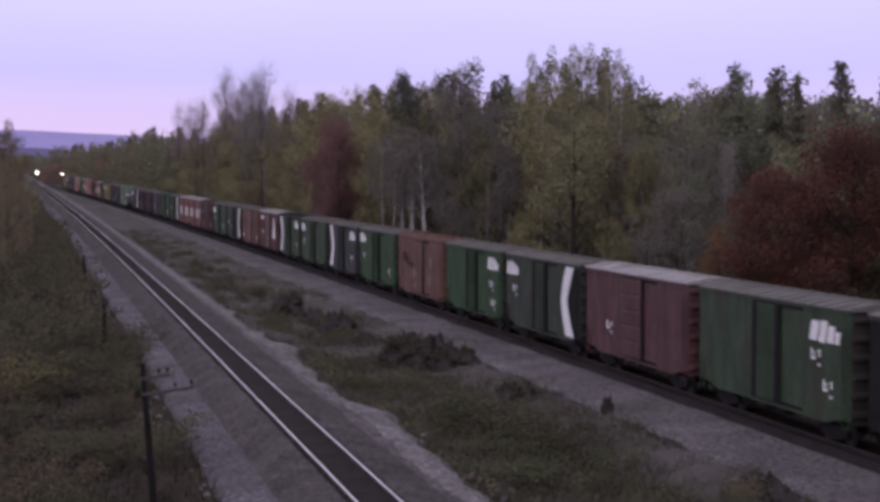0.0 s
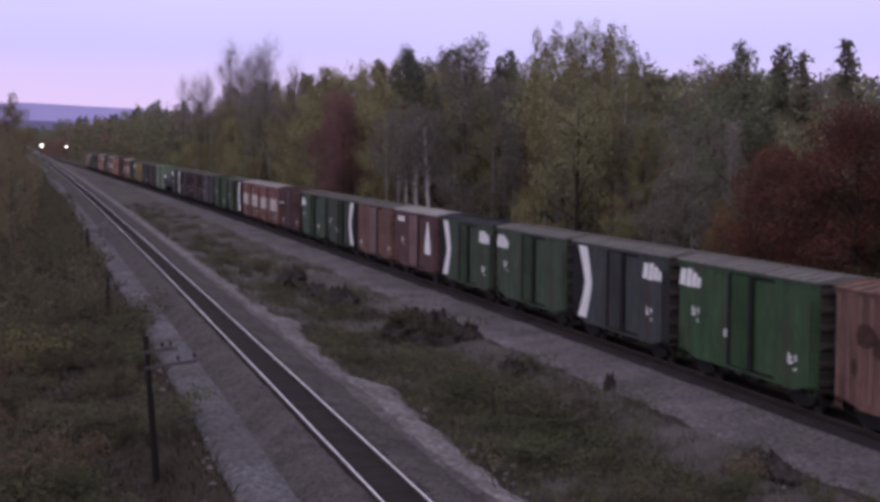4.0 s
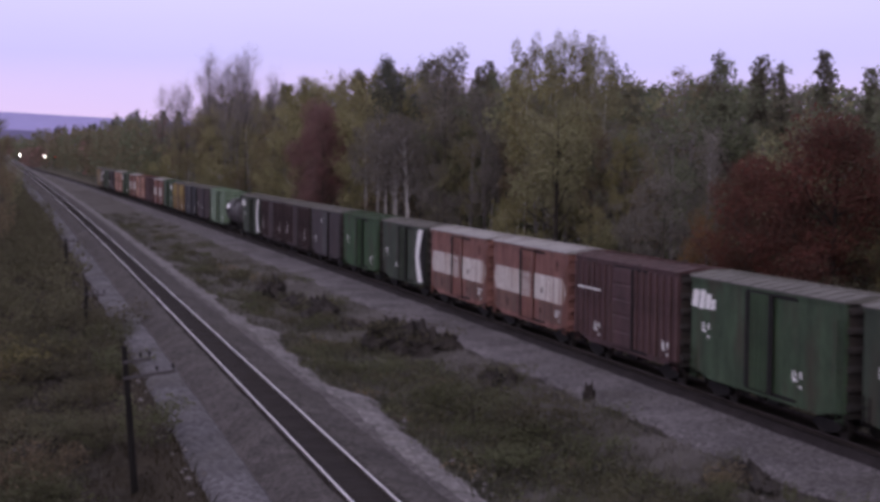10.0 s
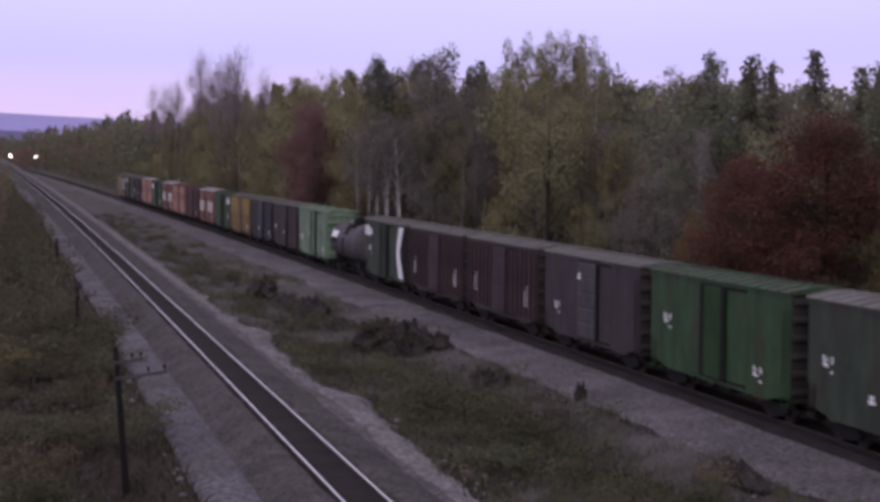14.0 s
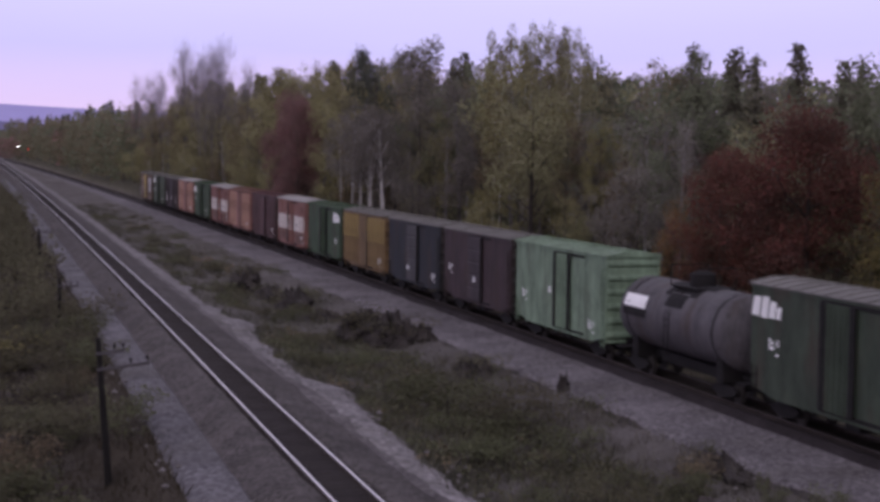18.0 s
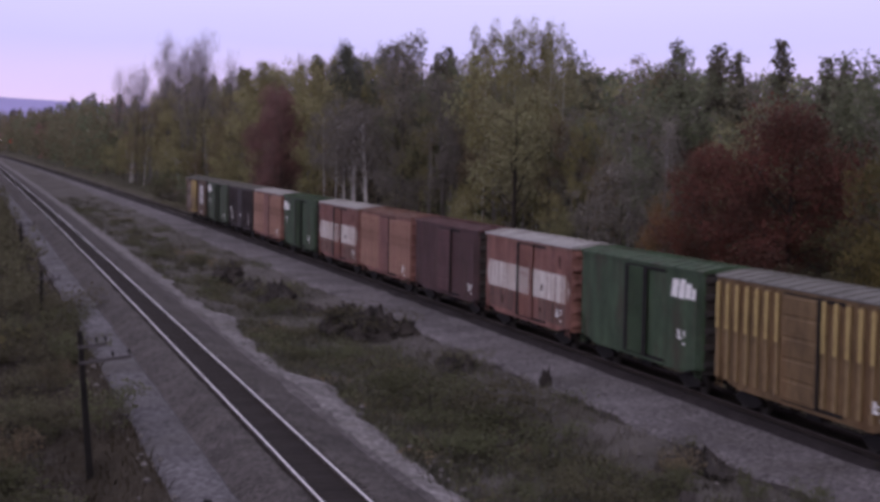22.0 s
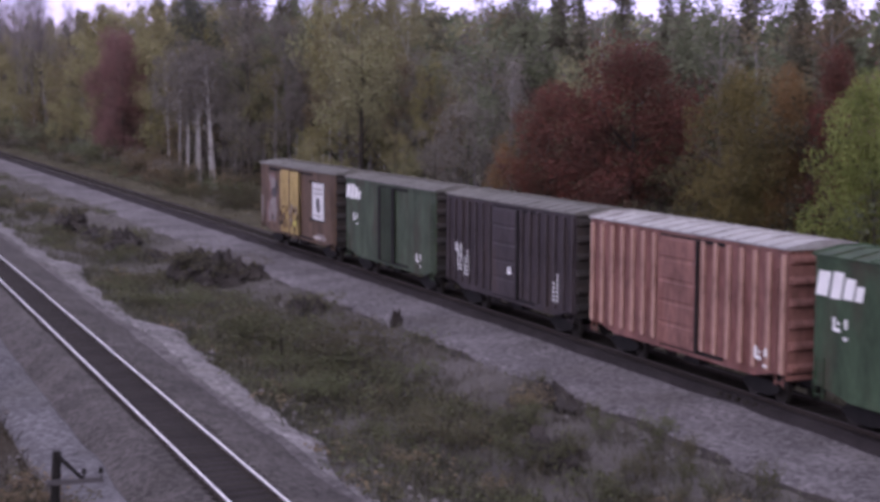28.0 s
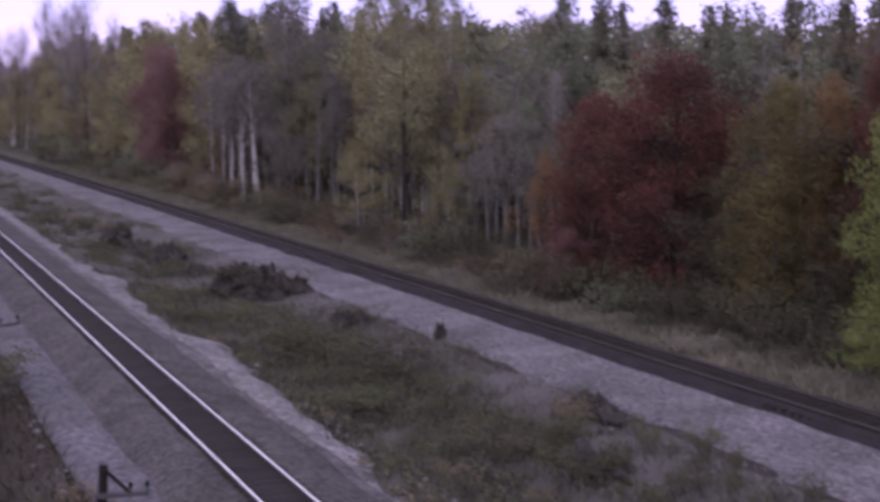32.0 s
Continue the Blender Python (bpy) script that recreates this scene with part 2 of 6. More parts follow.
M_HILL2 = surface("hazed_wooded_ridge", (0.16, 0.145, 0.25), (0.20, 0.18, 0.30), 0.01, 0.06, 1.0, bump=0, spec=0.0)
M_POLE = surface("weathered_black_pole", (0.007, 0.006, 0.006), (0.018, 0.015, 0.014), 2.0, 20, 0.95, bump=0.4, stretch=(1, 1, 0.2))
M_ARM = surface("grey_weathered_timber", (0.040, 0.036, 0.038), (0.085, 0.076, 0.080), 2.0, 20, 0.9, bump=0.4, stretch=(0.2, 1, 1))
M_BLACK = surface("dirty_black_steel", (0.009, 0.008, 0.009), (0.026, 0.023, 0.023), 1.5, 14, 0.8, bump=0.2, spec=0.15)
M_WHEEL = surface("wheel_steel", (0.03, 0.026, 0.024), (0.07, 0.06, 0.055), 3, 20, 0.6, metal=0.6, bump=0.1)
M_WHITE = surface("white_paint", (0.60, 0.58, 0.59), (0.80, 0.78, 0.79), 1.2, 9, 0.6, bump=0.05, dirt=(0.35, 0.32, 0.31), dirt_amount=0.5)
M_GALV = surface("galvanised_roof", (0.29, 0.275, 0.27), (0.48, 0.455, 0.445), 0.8, 8, 0.55, metal=0.35, bump=0.15, dirt=(0.16, 0.13, 0.12), dirt_amount=0.6)
M_BRIGHT = surface("fresh_white_paint", (0.84, 0.83, 0.82), (0.93, 0.92, 0.91), 1.2, 9, 0.5, bump=0.03, dirt=(0.6, 0.56, 0.54), dirt_amount=0.25)
M_BAND = surface("dirty_offwhite_band", (0.46, 0.42, 0.39), (0.75, 0.70, 0.66), 0.9, 6, 0.65, bump=0.05, dirt=(0.30, 0.17, 0.12), dirt_amount=0.55, stretch=(1, 1, 0.3))
M_PALE = surface("pale_sprayed_paint", (0.18, 0.15, 0.14), (0.33, 0.29, 0.275), 1.5, 7, 0.7, bump=0.05, dirt=(0.16, 0.11, 0.10), dirt_amount=0.6)
M_LEMON = surface("lemon_sprayed_paint", (0.50, 0.44, 0.10), (0.75, 0.68, 0.20), 1.5, 7, 0.7, bump=0.05)
M_DARKROOF = surface("sooty_roof", (0.095, 0.089, 0.082), (0.185, 0.174, 0.162), 0.8, 8, 0.7, bump=0.15, dirt=(0.16, 0.145, 0.13), dirt_amount=0.4)


def paint(name, base, var=0.46, rust=(0.060, 0.040, 0.030), amount=0.62):
    mean = sum(base) / 3
    base = tuple(c * 0.87 + mean * 0.13 for c in base)
    return surface(name, tuple(c * var for c in base), tuple(min(1, c * 1.18) for c in base), 1.3, 7.0, 0.65, bump=0.15, dirt=rust, dirt_amount=amount, spread=(0.36, 0.64), stretch=(1, 1, 0.3), spec=0.25, per=0.12)


PAINT = {
    "green": paint("faded_green_paint", (0.053, 0.092, 0.047)),
    "bright_green": paint("bright_green_paint", (0.038, 0.094, 0.034)),
    "dark_green": paint("dark_green_paint", (0.052, 0.072, 0.046)),
    "grey_green": paint("grey_green_paint", (0.058, 0.068, 0.066)),
    "pale_green": paint("pale_mint_paint", (0.205, 0.30, 0.195), amount=0.3),
    "maroon": paint("maroon_paint", (0.128, 0.056, 0.058)),
    "dark_maroon": paint("dark_maroon_paint", (0.096, 0.047, 0.050)),
    "purple_brown": paint("dark_purple_brown_paint", (0.056, 0.042, 0.048)),
    "umber": paint("dark_umber_paint", (0.062, 0.038, 0.041)),
    "plum": paint("dull_plum_paint", (0.062, 0.047, 0.053)),
    "slate": paint("dark_slate_paint", (0.028, 0.031, 0.038)),
    "rust": paint("rust_red_paint", (0.190, 0.090, 0.070)),
    "orange": paint("faded_orange_paint", (0.275, 0.120, 0.099), rust=(0.13, 0.045, 0.03), amount=0.6),
    "brown": paint("rusty_brown_paint", (0.152, 0.092, 0.058)),
    "ochre": paint("yellow_ochre_paint", (0.185, 0.112, 0.048), rust=(0.12, 0.06, 0.025)),
    "dust": paint("dusty_brown_paint", (0.175, 0.095, 0.076)),
    "sage": paint("faded_sage_green_paint", (0.072, 0.103, 0.061)),
    "dusty_rose": paint("dusty_rose_paint", (0.230, 0.130, 0.118)),
    "yellow": paint("dull_yellow_paint", (0.52, 0.36, 0.11)),
    "black": M_BLACK,
    "grey": paint("grey_paint", (0.085, 0.080, 0.084)),
    "tank": paint("sooty_tank_paint", (0.105, 0.094, 0.102)),
}
M_STRAWPAINT = surface("bright_straw_paint", (0.34, 0.25, 0.10), (0.60, 0.46, 0.19), 1.5, 9, 0.7, bump=0.05, dirt=(0.16, 0.10, 0.05), dirt_amount=0.5)
M_RUSTDARK = surface("dark_rust", (0.035, 0.018, 0.014), (0.080, 0.038, 0.028), 2.0, 12, 0.9, bump=0.3)
# Grimy car ends, darkened in colour for the shade between cars.
M_ENDSHADE = surface("shaded_grimy_end_steel", (0.016, 0.015, 0.015), (0.050, 0.044, 0.042), 0.9, 8, 0.85, bump=0.15, dirt=(0.06, 0.04, 0.032), dirt_amount=0.5)
# Paler copies of the body colours paint the rib highlights; orange ribs are also chalky.
LIT_RIBS = {
    "orange": paint("lit_chalky_orange_ribs", (0.49, 0.275, 0.215), rust=(0.22, 0.08, 0.05), amount=0.7),
    "rust": paint("lit_rust_ribs", (0.25, 0.140, 0.115)),
    "ochre": paint("lit_ochre_ribs", (0.28, 0.185, 0.085)),
    "brown": paint("lit_brown_ribs", (0.26, 0.175, 0.125)),
    "dark_maroon": paint("lit_dark_maroon_ribs", (0.125, 0.066, 0.068)),
    "maroon": paint("lit_maroon_ribs", (0.165, 0.082, 0.082)),
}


# ---------------------------------------------------------------- helpers for meshes
def mesh_of(name, bm, *mats):
    me = bpy.data.meshes.new(name)
    bm.to_mesh(me)
    bm.free()
    for m in mats:
        me.materials.append(m)
    return me


def part(name, data, material, parent, label="", m=None):
    """ONE mesh object under a thing or a part, from a bmesh or a shared mesh."""
    if isinstance(data, bmesh.types.BMesh):
        data = mesh_of(name, data, material)
    ob = new(name, data)
    if material and data.materials and data.materials[0] is not material:
        ob.material_slots[0].link = "OBJECT"
        ob.material_slots[0].material = material
    ob.parent = parent
    if m is not None:
        ob.matrix_local = m
    if label:
        ob["label"] = label
    return ob


def box(bm, x0, x1, y0, y1, z0, z1, bevel=0.0):
    vs = [bm.verts.new((x, y, z)) for x in (x0, x1) for y in (y0, y1) for z in (z0, z1)]
    a, b, c, d, e, f, g, h = vs
    fs = [bm.faces.new(q) for q in ((a, b, d, c), (e, g, h, f), (a, e, f, b), (c, d, h, g), (a, c, g, e), (b, f, h, d))]
    if bevel:
        es = list({ed for fc in fs for ed in fc.edges})
        bmesh.ops.bevel(bm, geom=es, offset=bevel, segments=1, affect="EDGES")
    return fs


def boxes(*dims, bevel=0.0):
    bm = bmesh.new()
    for d in dims:
        box(bm, *d, bevel=bevel)
    bmesh.ops.recalc_face_normals(bm, faces=bm.faces)
    return bm


def tube(bm, p, q, r0, r1, n=7):
    p, q = Vector(p), Vector(q)
    w = (q - p).normalized()
    u = w.orthogonal().normalized()
    v = w.cross(u)
    rings = []
    for c, r in ((p, r0), (q, r1)):
        rings.append([bm.verts.new(c + (u * math.cos(2 * math.pi * i / n) + v * math.sin(2 * math.pi * i / n)) * r) for i in range(n)])
    for i in range(n):
        bm.faces.new((rings[0][i], rings[0][(i + 1) % n], rings[1][(i + 1) % n], rings[1][i]))
    bm.faces.new(rings[0][::-1])
    bm.faces.new(rings[1])


def data_mesh(name, verts, faces, *mats):
    me = bpy.data.meshes.new(name)
    me.from_pydata(verts, [], faces)
    for m in mats:
        me.materials.append(m)
    me.update()
    return me


# ---------------------------------------------------------------- the lie of the land
def rise(y):
    return 0.129 * (max(0.0, min(y, 1100.0)) / 100) ** 2


def bend(y):
    return (max(0.0, min(y, 1400.0)) / 100) ** 2


def near_x(y):
    return 10.6 - 0.318 * bend(y)


def far_x(y):
    return 32.5 - 0.577 * bend(y)


def far_drop(y):
    return -0.25 - 0.334 * max(0.0, min(y, 900.0)) / 100


def near_z(y):
    return rise(y)


def far_z(y):
    return rise(y) + far_drop(y)


def spill(y):
    """How far the pale gravel has spilled from the near track into the ditch."""
    return ramp(y, (36, 3.7), (42, 3.9), (50, 4.5), (64, 5.2), (70, 5.4), (76, 4.3), (88, 4.7), (97, 5.4), (108, 4.3), (140, 4.6))


def ramp(x, *pts):
    for (x0, y0), (x1, y1) in zip(pts, pts[1:]):
        if x <= x1:
            k = max(0.0, (x - x0) / (x1 - x0))
            return y0 + (y1 - y0) * k
    return pts[-1][1]


def land(x, y):
    """Height of the bare ground."""
    xn, xf, z0, z1 = near_x(y), far_x(y), near_z(y), far_z(y)
    if x < xn:
        d = x - xn
        z = z0 + ramp(d, (-400, 6), (-60, 1.0), (-22, -3.6), (-12, -3.2), (-6.6, -2.2), (-4.7, -0.95), (0, -0.85))
        rough = 0.5 if d < -5.4 else 0.05
    elif x > xf:
        d = x - xf
        z = z1 + ramp(d, (0, -0.8), (2.6, -0.8), (4, -0.95), (6.5, -0.7), (12, -0.4), (40, 1.0), (400, 8))
        rough = 0.35 if d > 3 else 0.05
    else:
        w = (x - xn) / (xf - xn) * 21.9
        k = w / 21.9
        z = z0 * (1 - k) + z1 * k + ramp(w, (0, -0.85), (4.6, -0.85), (6.2, -1.4), (9.5, -1.65), (12.5, -1.4), (15.3, -1.02), (16.8, -0.85), (21.9, -0.85))
        rough = 0.4 if 5 < w < 14.5 else 0.05
    return z + rough * (noise.noise((x * 0.35, y * 0.22, 0)) + 0.5 * noise.noise((x * 0.9, y * 0.6, 3)))


def strip(name, xs_of, zs_of, ys, mat, label, jitter=0.0, ragged=0.32, ragged_out=0.32):
    """A long strip of ground: one cross-section carried along y."""
    verts, faces, n, m = [], [], None, 0
    for y in ys:
        xs, zs = xs_of(y), zs_of(y)
        if jitter > 0.015:
            knots = list(zip(xs, zs))
            m = m or max(7, min(26, round((xs[-1] - xs[0]) / 0.3)))
            xs = [xs[0] + (xs[-1] - xs[0]) * i / m for i in range(m + 1)]
            zs = [ramp(x, *knots) for x in xs]
        n = len(xs)
        for i, (x, z) in enumerate(zip(xs, zs)):
            j = jitter * noise.noise((x * 1.7, y * 0.9, 7)) if 0 < i < n - 1 else 0
            jx = 0
            if jitter > 0.015:
                for wild, lane, weight in ((ragged, 0.0, (1 - i / (n - 1)) ** 2), (ragged_out, 9.0, (i / (n - 1)) ** 2)):
                    jx += weight * wild * (noise.noise((y * 0.25, lane * 9.0, 2)) + (0.6 * noise.noise((y * 0.9, lane * 4.0, 2)) if wild > 0.4 else 0))
            verts.append((x + jx, y, z + j))
    for r in range(len(ys) - 1):
        for i in range(n - 1):
            a = r * n + i
            faces.append((a, a + 1, a + n + 1, a + n))
    me = data_mesh(name, verts, faces, mat)
    me.polygons.foreach_set("use_smooth", [True] * len(me.polygons))
    return tagged(new(name, me), label, name.split("_")[-1], kind="structure")


def steps(a, b, first, grow):
    out, y, s = [a], a, first
    while y < b:
        y = min(b, y + s)
        s *= grow
        out.append(y)
    return out


Y_ALL = sorted(set([-700, -500, -350, -250, -180, -120, -80, -50, -25, 0, 20] + steps(20, 1400, 0.9, 1.007)))


def build_ground():
    xs = [-3000, -1500, -700, -300, -150, -90] + [-60 + 3 * i for i in range(10)] + [-30 + i * 1.2 for i in range(60)] + [42 + 2.5 * i for i in range(18)] + [95, 130, 200, 350, 700, 1500, 3000]
    ys = [-3000, -1500] + Y_ALL[::2] + [1600, 2000, 2600, 3400, 4200]
    def base(x, y):
        d, e = x - near_x(y), x - far_x(y)
        return land(x, y) - (0.3 if -20 < d < -4.6 or 3 < e < 55 else 0.0)

    verts = [(x, y, base(x, y)) for y in ys for x in xs]
    n = len(xs)
    faces = [(r * n + i, r * n + i + 1, r * n + n + i + 1, r * n + n + i) for r in range(len(ys) - 1) for i in range(n - 1)]
    me = data_mesh("ground", verts, faces, M_SOIL)
    me.polygons.foreach_set("use_smooth", [True] * len(me.polygons))
    tagged(new("ground", me), "weedy brown and olive soil of a railway cutting", "ground", kind="structure")
    # beds
    Y = Y_ALL
    strip("access_road", lambda y: [near_x(y) + d for d in (-4.7, -4.25, -3.5, -2.75, -2.2)], lambda y: [near_z(y) + z for z in (-1.15, -0.72, -0.66, -0.66, -0.95)], Y, M_ROAD, "pale gravel access road beside the track", 0.022)
    strip("near_ballast", lambda y: [near_x(y) + d for d in (-2.75, -2.35, -1.55, -0.95, -0.7, 0.7, 0.95, 1.55, 2.9, 3.6)], lambda y: [near_z(y) + z for z in (-0.82, -0.60, -0.155, -0.125, -0.25, -0.25, -0.125, -0.155, -0.56, -0.90)], Y, M_BALLAST, "grey stone ballast under the near track", 0.022)
    strip("near_shoulder", lambda y: [near_x(y) + d for d in (2.6, 3.0, 3.4, spill(y) - 0.35)], lambda y: [near_z(y) + z for z in (-0.72, -0.60, -0.62, -0.80)], Y, M_SHOULDER, "grey gravel shoulder beside the near track", 0.022)
    strip("gravel_edge", lambda y: [near_x(y) + d for d in (spill(y) - 1.7, spill(y) - 1.5, spill(y) - 0.7, spill(y) - 0.3, spill(y) + 0.1)], lambda y: [near_z(y) + z for z in (-0.76, -0.61, -0.66, -0.74, ramp(spill(y), (4.4, -0.82), (5.4, -1.08)))], Y, M_PALEGRAVEL, "spilled pale gravel along the ditch", 0.06, 0.7, 1.0)
    strip("near_track_bed", lambda y: [near_x(y) + d for d in (-0.66, -0.3, 0.3, 0.66)], lambda y: [near_z(y) + z for z in (-0.16, -0.155, -0.155, -0.16)], Y, M_OILY, "dark oily ballast between the rails", 0.01)
    strip("bench_bank", lambda y: [far_x(y) + d for d in (-7.4, -6.6, -5.9, -5.3)], lambda y: [far_z(y) + z for z in (-1.45, -1.12, -0.86, -0.70)], Y, M_EARTH, "dark earth bank below the gravel bench", 0.09, 0.9, 0.3)
    strip("far_shoulder", lambda y: [far_x(y) + d for d in (-5.7, -5.3, -4.4, -3.0, -1.3)], lambda y: [far_z(y) + z for z in (-0.90, -0.62, -0.56, -0.52, -0.42)], Y, M_GRAVEL, "pale gravel bench beside the far track", 0.022, 0.5)
    strip("far_ballast", lambda y: [far_x(y) + d for d in (-1.55, -1.46, -1.32, -0.80, -0.68, 0.68, 0.80, 1.4, 2.1, 2.7)], lambda y: [far_z(y) + z for z in (-0.52, -0.32, -0.14, -0.125, -0.20, -0.20, -0.125, -0.14, -0.55, -0.95)], Y, M_OILY, "dark oil-stained ballast under the far track", 0.022)
    strip("verge", lambda y: [far_x(y) + d for d in (2.3, 3.2, 4.4, 5.6, 6.6)], lambda y: [land(far_x(y) + d, y) + 0.09 for d in (2.3, 3.2, 4.4, 5.6, 6.6)], Y, M_VERGESOIL, "tan grassy verge between the track and the forest", 0.05, 0.4, 0.9)
    bank = [-22 + 0.9 * i for i in range(20)] + [-4.4]
    strip("bank_ground", lambda y: [near_x(y) + d for d in bank], lambda y: [land(near_x(y) + d, y) + (0.1 if d < -4.6 else 0.0) for d in bank], Y, M_BANKSOIL, "dark weedy earth of the bank")
    strip("forest_verge", lambda y: [far_x(y) + d for d in (6.0, 7.5, 9, 14, 24, 60)], lambda y: [land(far_x(y) + d, y) + 0.06 for d in (6.0, 7.5, 9, 14, 24, 60)], Y, M_FLOOR, "dark leaf-strewn forest floor", 0.1)


build_ground()


# ---------------------------------------------------------------- hills
def build_hill(name, x0, x1, y, base, heights, mat, label, seed):
    n, verts, faces = 120, [], []
    for i in range(n + 1):
        k = i / n
        h = ramp(k, *heights) + 3.5 * noise.fractal((k * 14, seed, 0), 0.8, 2.0, 4)
        x = x0 + (x1 - x0) * k
        verts += [(x, y - 250, base), (x, y - 80, base + h * 0.75), (x, y, base + h), (x, y + 400, base)]
    for i in range(n):
        for j in range(3):
            a = i * 4 + j
            faces.append((a, a + 1, a + 5, a + 4))
    me = data_mesh(name, verts, faces, mat)
    tagged(new(name, me), label, "hill", kind="structure")


build_hill("backdrop_hill", -1400, 2600, 3600, -5, ((0, 60), (0.2, 85), (0.34, 106), (0.37, 100), (0.42, 92), (0.6, 70), (1, 50)), M_HILL, "distant wooded hill under a dusk sky, blue haze painted in", 1.0)
build_hill("backdrop_ridge", -600, 1200, 1900, -5, ((0, 34), (0.3, 41), (0.36, 38), (0.5, 40), (1, 36)), M_HILL2, "nearer wooded ridge, blue-grey haze painted in", 5.0)


# ---------------------------------------------------------------- tracks
def build_track(name, x_of, z_of, label, tie_from, head):
    root = tagged(new(name), label, "track", "railway tracks", kind="structure")
    ys = [-700, -400, -200, -80, 0] + steps(20, 1400, 4, 1.02)
    for side in (-1, 1):
        prof = ((-0.07, -0.17), (-0.07, -0.155), (-0.012, -0.13), (-0.012, -0.045), (-0.036, -0.035), (-0.036, 0.0), (0.036, 0.0), (0.036, -0.035), (0.012, -0.045), (0.012, -0.13), (0.07, -0.155), (0.07, -0.17))
        verts, faces, n = [], [], len(prof)
        for y in ys:
            verts += [(x_of(y) + side * 0.71 + px, y, z_of(y) + pz) for px, pz in prof]
        for r in range(len(ys) - 1):
            for i in range(n - 1):
                a = r * n + i
                faces.append((a, a + 1, a + n + 1, a + n))
        me = data_mesh("rail", verts, faces, M_RAILSIDE, head)
        me.polygons.foreach_set("material_index", [1 if i % (n - 1) in (4, 5, 6) else 0 for i in range(len(me.polygons))])
        part("rail", me, None, root, "worn steel rail")
    tie = mesh_of("tie", boxes((-1.28, 1.28, -0.115, 0.115, -0.33, -0.145), bevel=0.015), M_TIE)
    y, count = tie_from, 0
    rest_v, rest_f = [], []
    while y < 620:
        if count < 290:
            part("tie", tie, None, root, m=pose(x_of(y), y, z_of(y), 0, 0, random.uniform(-0.8, 0.8)))
        else:
            b = len(rest_v)
            rest_v += [(x_of(y) + sx * 1.28, y + sy * 0.115, z_of(y) + sz) for sz in (-0.33, -0.145) for sx, sy in ((-1, -1), (1, -1), (1, 1), (-1, 1))]
            rest_f += [(b + 4, b + 5, b + 6, b + 7), (b, b + 1, b + 5, b + 4), (b + 1, b + 2, b + 6, b + 5), (b + 2, b + 3, b + 7, b + 6), (b + 3, b, b + 4, b + 7)]
        y += 0.56
        count += 1
    rest = part("distant_ties", data_mesh("distant_ties", rest_v, rest_f, M_TIE), None, root)
    rest["kind"] = "stuff"
    return root


build_track("near_track", near_x, near_z, "single railway track of worn rails on dark timber ties", 38.0, M_RAIL)
build_track("far_track", far_x, far_z, "second railway track on dark timber ties below the forest", 36.0, M_RAILDULL)


# ---------------------------------------------------------------- freight train
SPEED = 18.28
PITCH = 15.25
BODY = 13.9
HW = 1.52
SILL, EAVE = 0.95, 5.58


def side_mesh():
    """One side of a boxcar: a thin plate with tapered lower corners and a rolled sill."""
    bm = bmesh.new()
    L = BODY / 2
    outline = [(-L, SILL + 0.30), (-L + 0.9, SILL + 0.22), (-L + 1.9, SILL), (L - 1.9, SILL), (L - 0.9, SILL + 0.22), (L, SILL + 0.30), (L, EAVE), (-L, EAVE)]
    lo = [bm.verts.new((-0.04, y, z)) for y, z in outline]
    hi = [bm.verts.new((0.04, y, z)) for y, z in outline]
    bm.faces.new(lo)
    bm.faces.new(hi[::-1])
    for i in range(len(lo)):
        j = (i + 1) % len(lo)
        bm.faces.new((lo[i], hi[i], hi[j], lo[j]))
    box(bm, -0.07, -0.04, -L + 1.9, L - 1.9, SILL, SILL + 0.14)
    box(bm, -0.075, -0.04, -L, L, EAVE - 0.16, EAVE)
    bmesh.ops.recalc_face_normals(bm, faces=bm.faces)
    return bm


def end_mesh():
    """A corrugated steel end."""
    bm = bmesh.new()
    z0, n = SILL + 0.1, 6
    prof = []
    step = (EAVE - z0) / n
    for i in range(n):
        b = z0 + i * step
        prof += [(0.0, b), (0.0, b + step * 0.28), (0.14, b + step * 0.46), (0.14, b + step * 0.62), (0.0, b + step * 0.80)]
    prof.append((0.0, EAVE))
    rows = []
    for x in (-HW, -HW + 0.16, HW - 0.16, HW):
        inner = abs(x) < HW - 0.01
        rows.append([bm.verts.new((x, d if inner else 0.0, z)) for d, z in prof])
    for a, b in zip(rows, rows[1:]):
        for i in range(len(prof) - 1):
            bm.faces.new((a[i], b[i], b[i + 1], a[i + 1]))
    bmesh.ops.recalc_face_normals(bm, faces=bm.faces)
    return bm


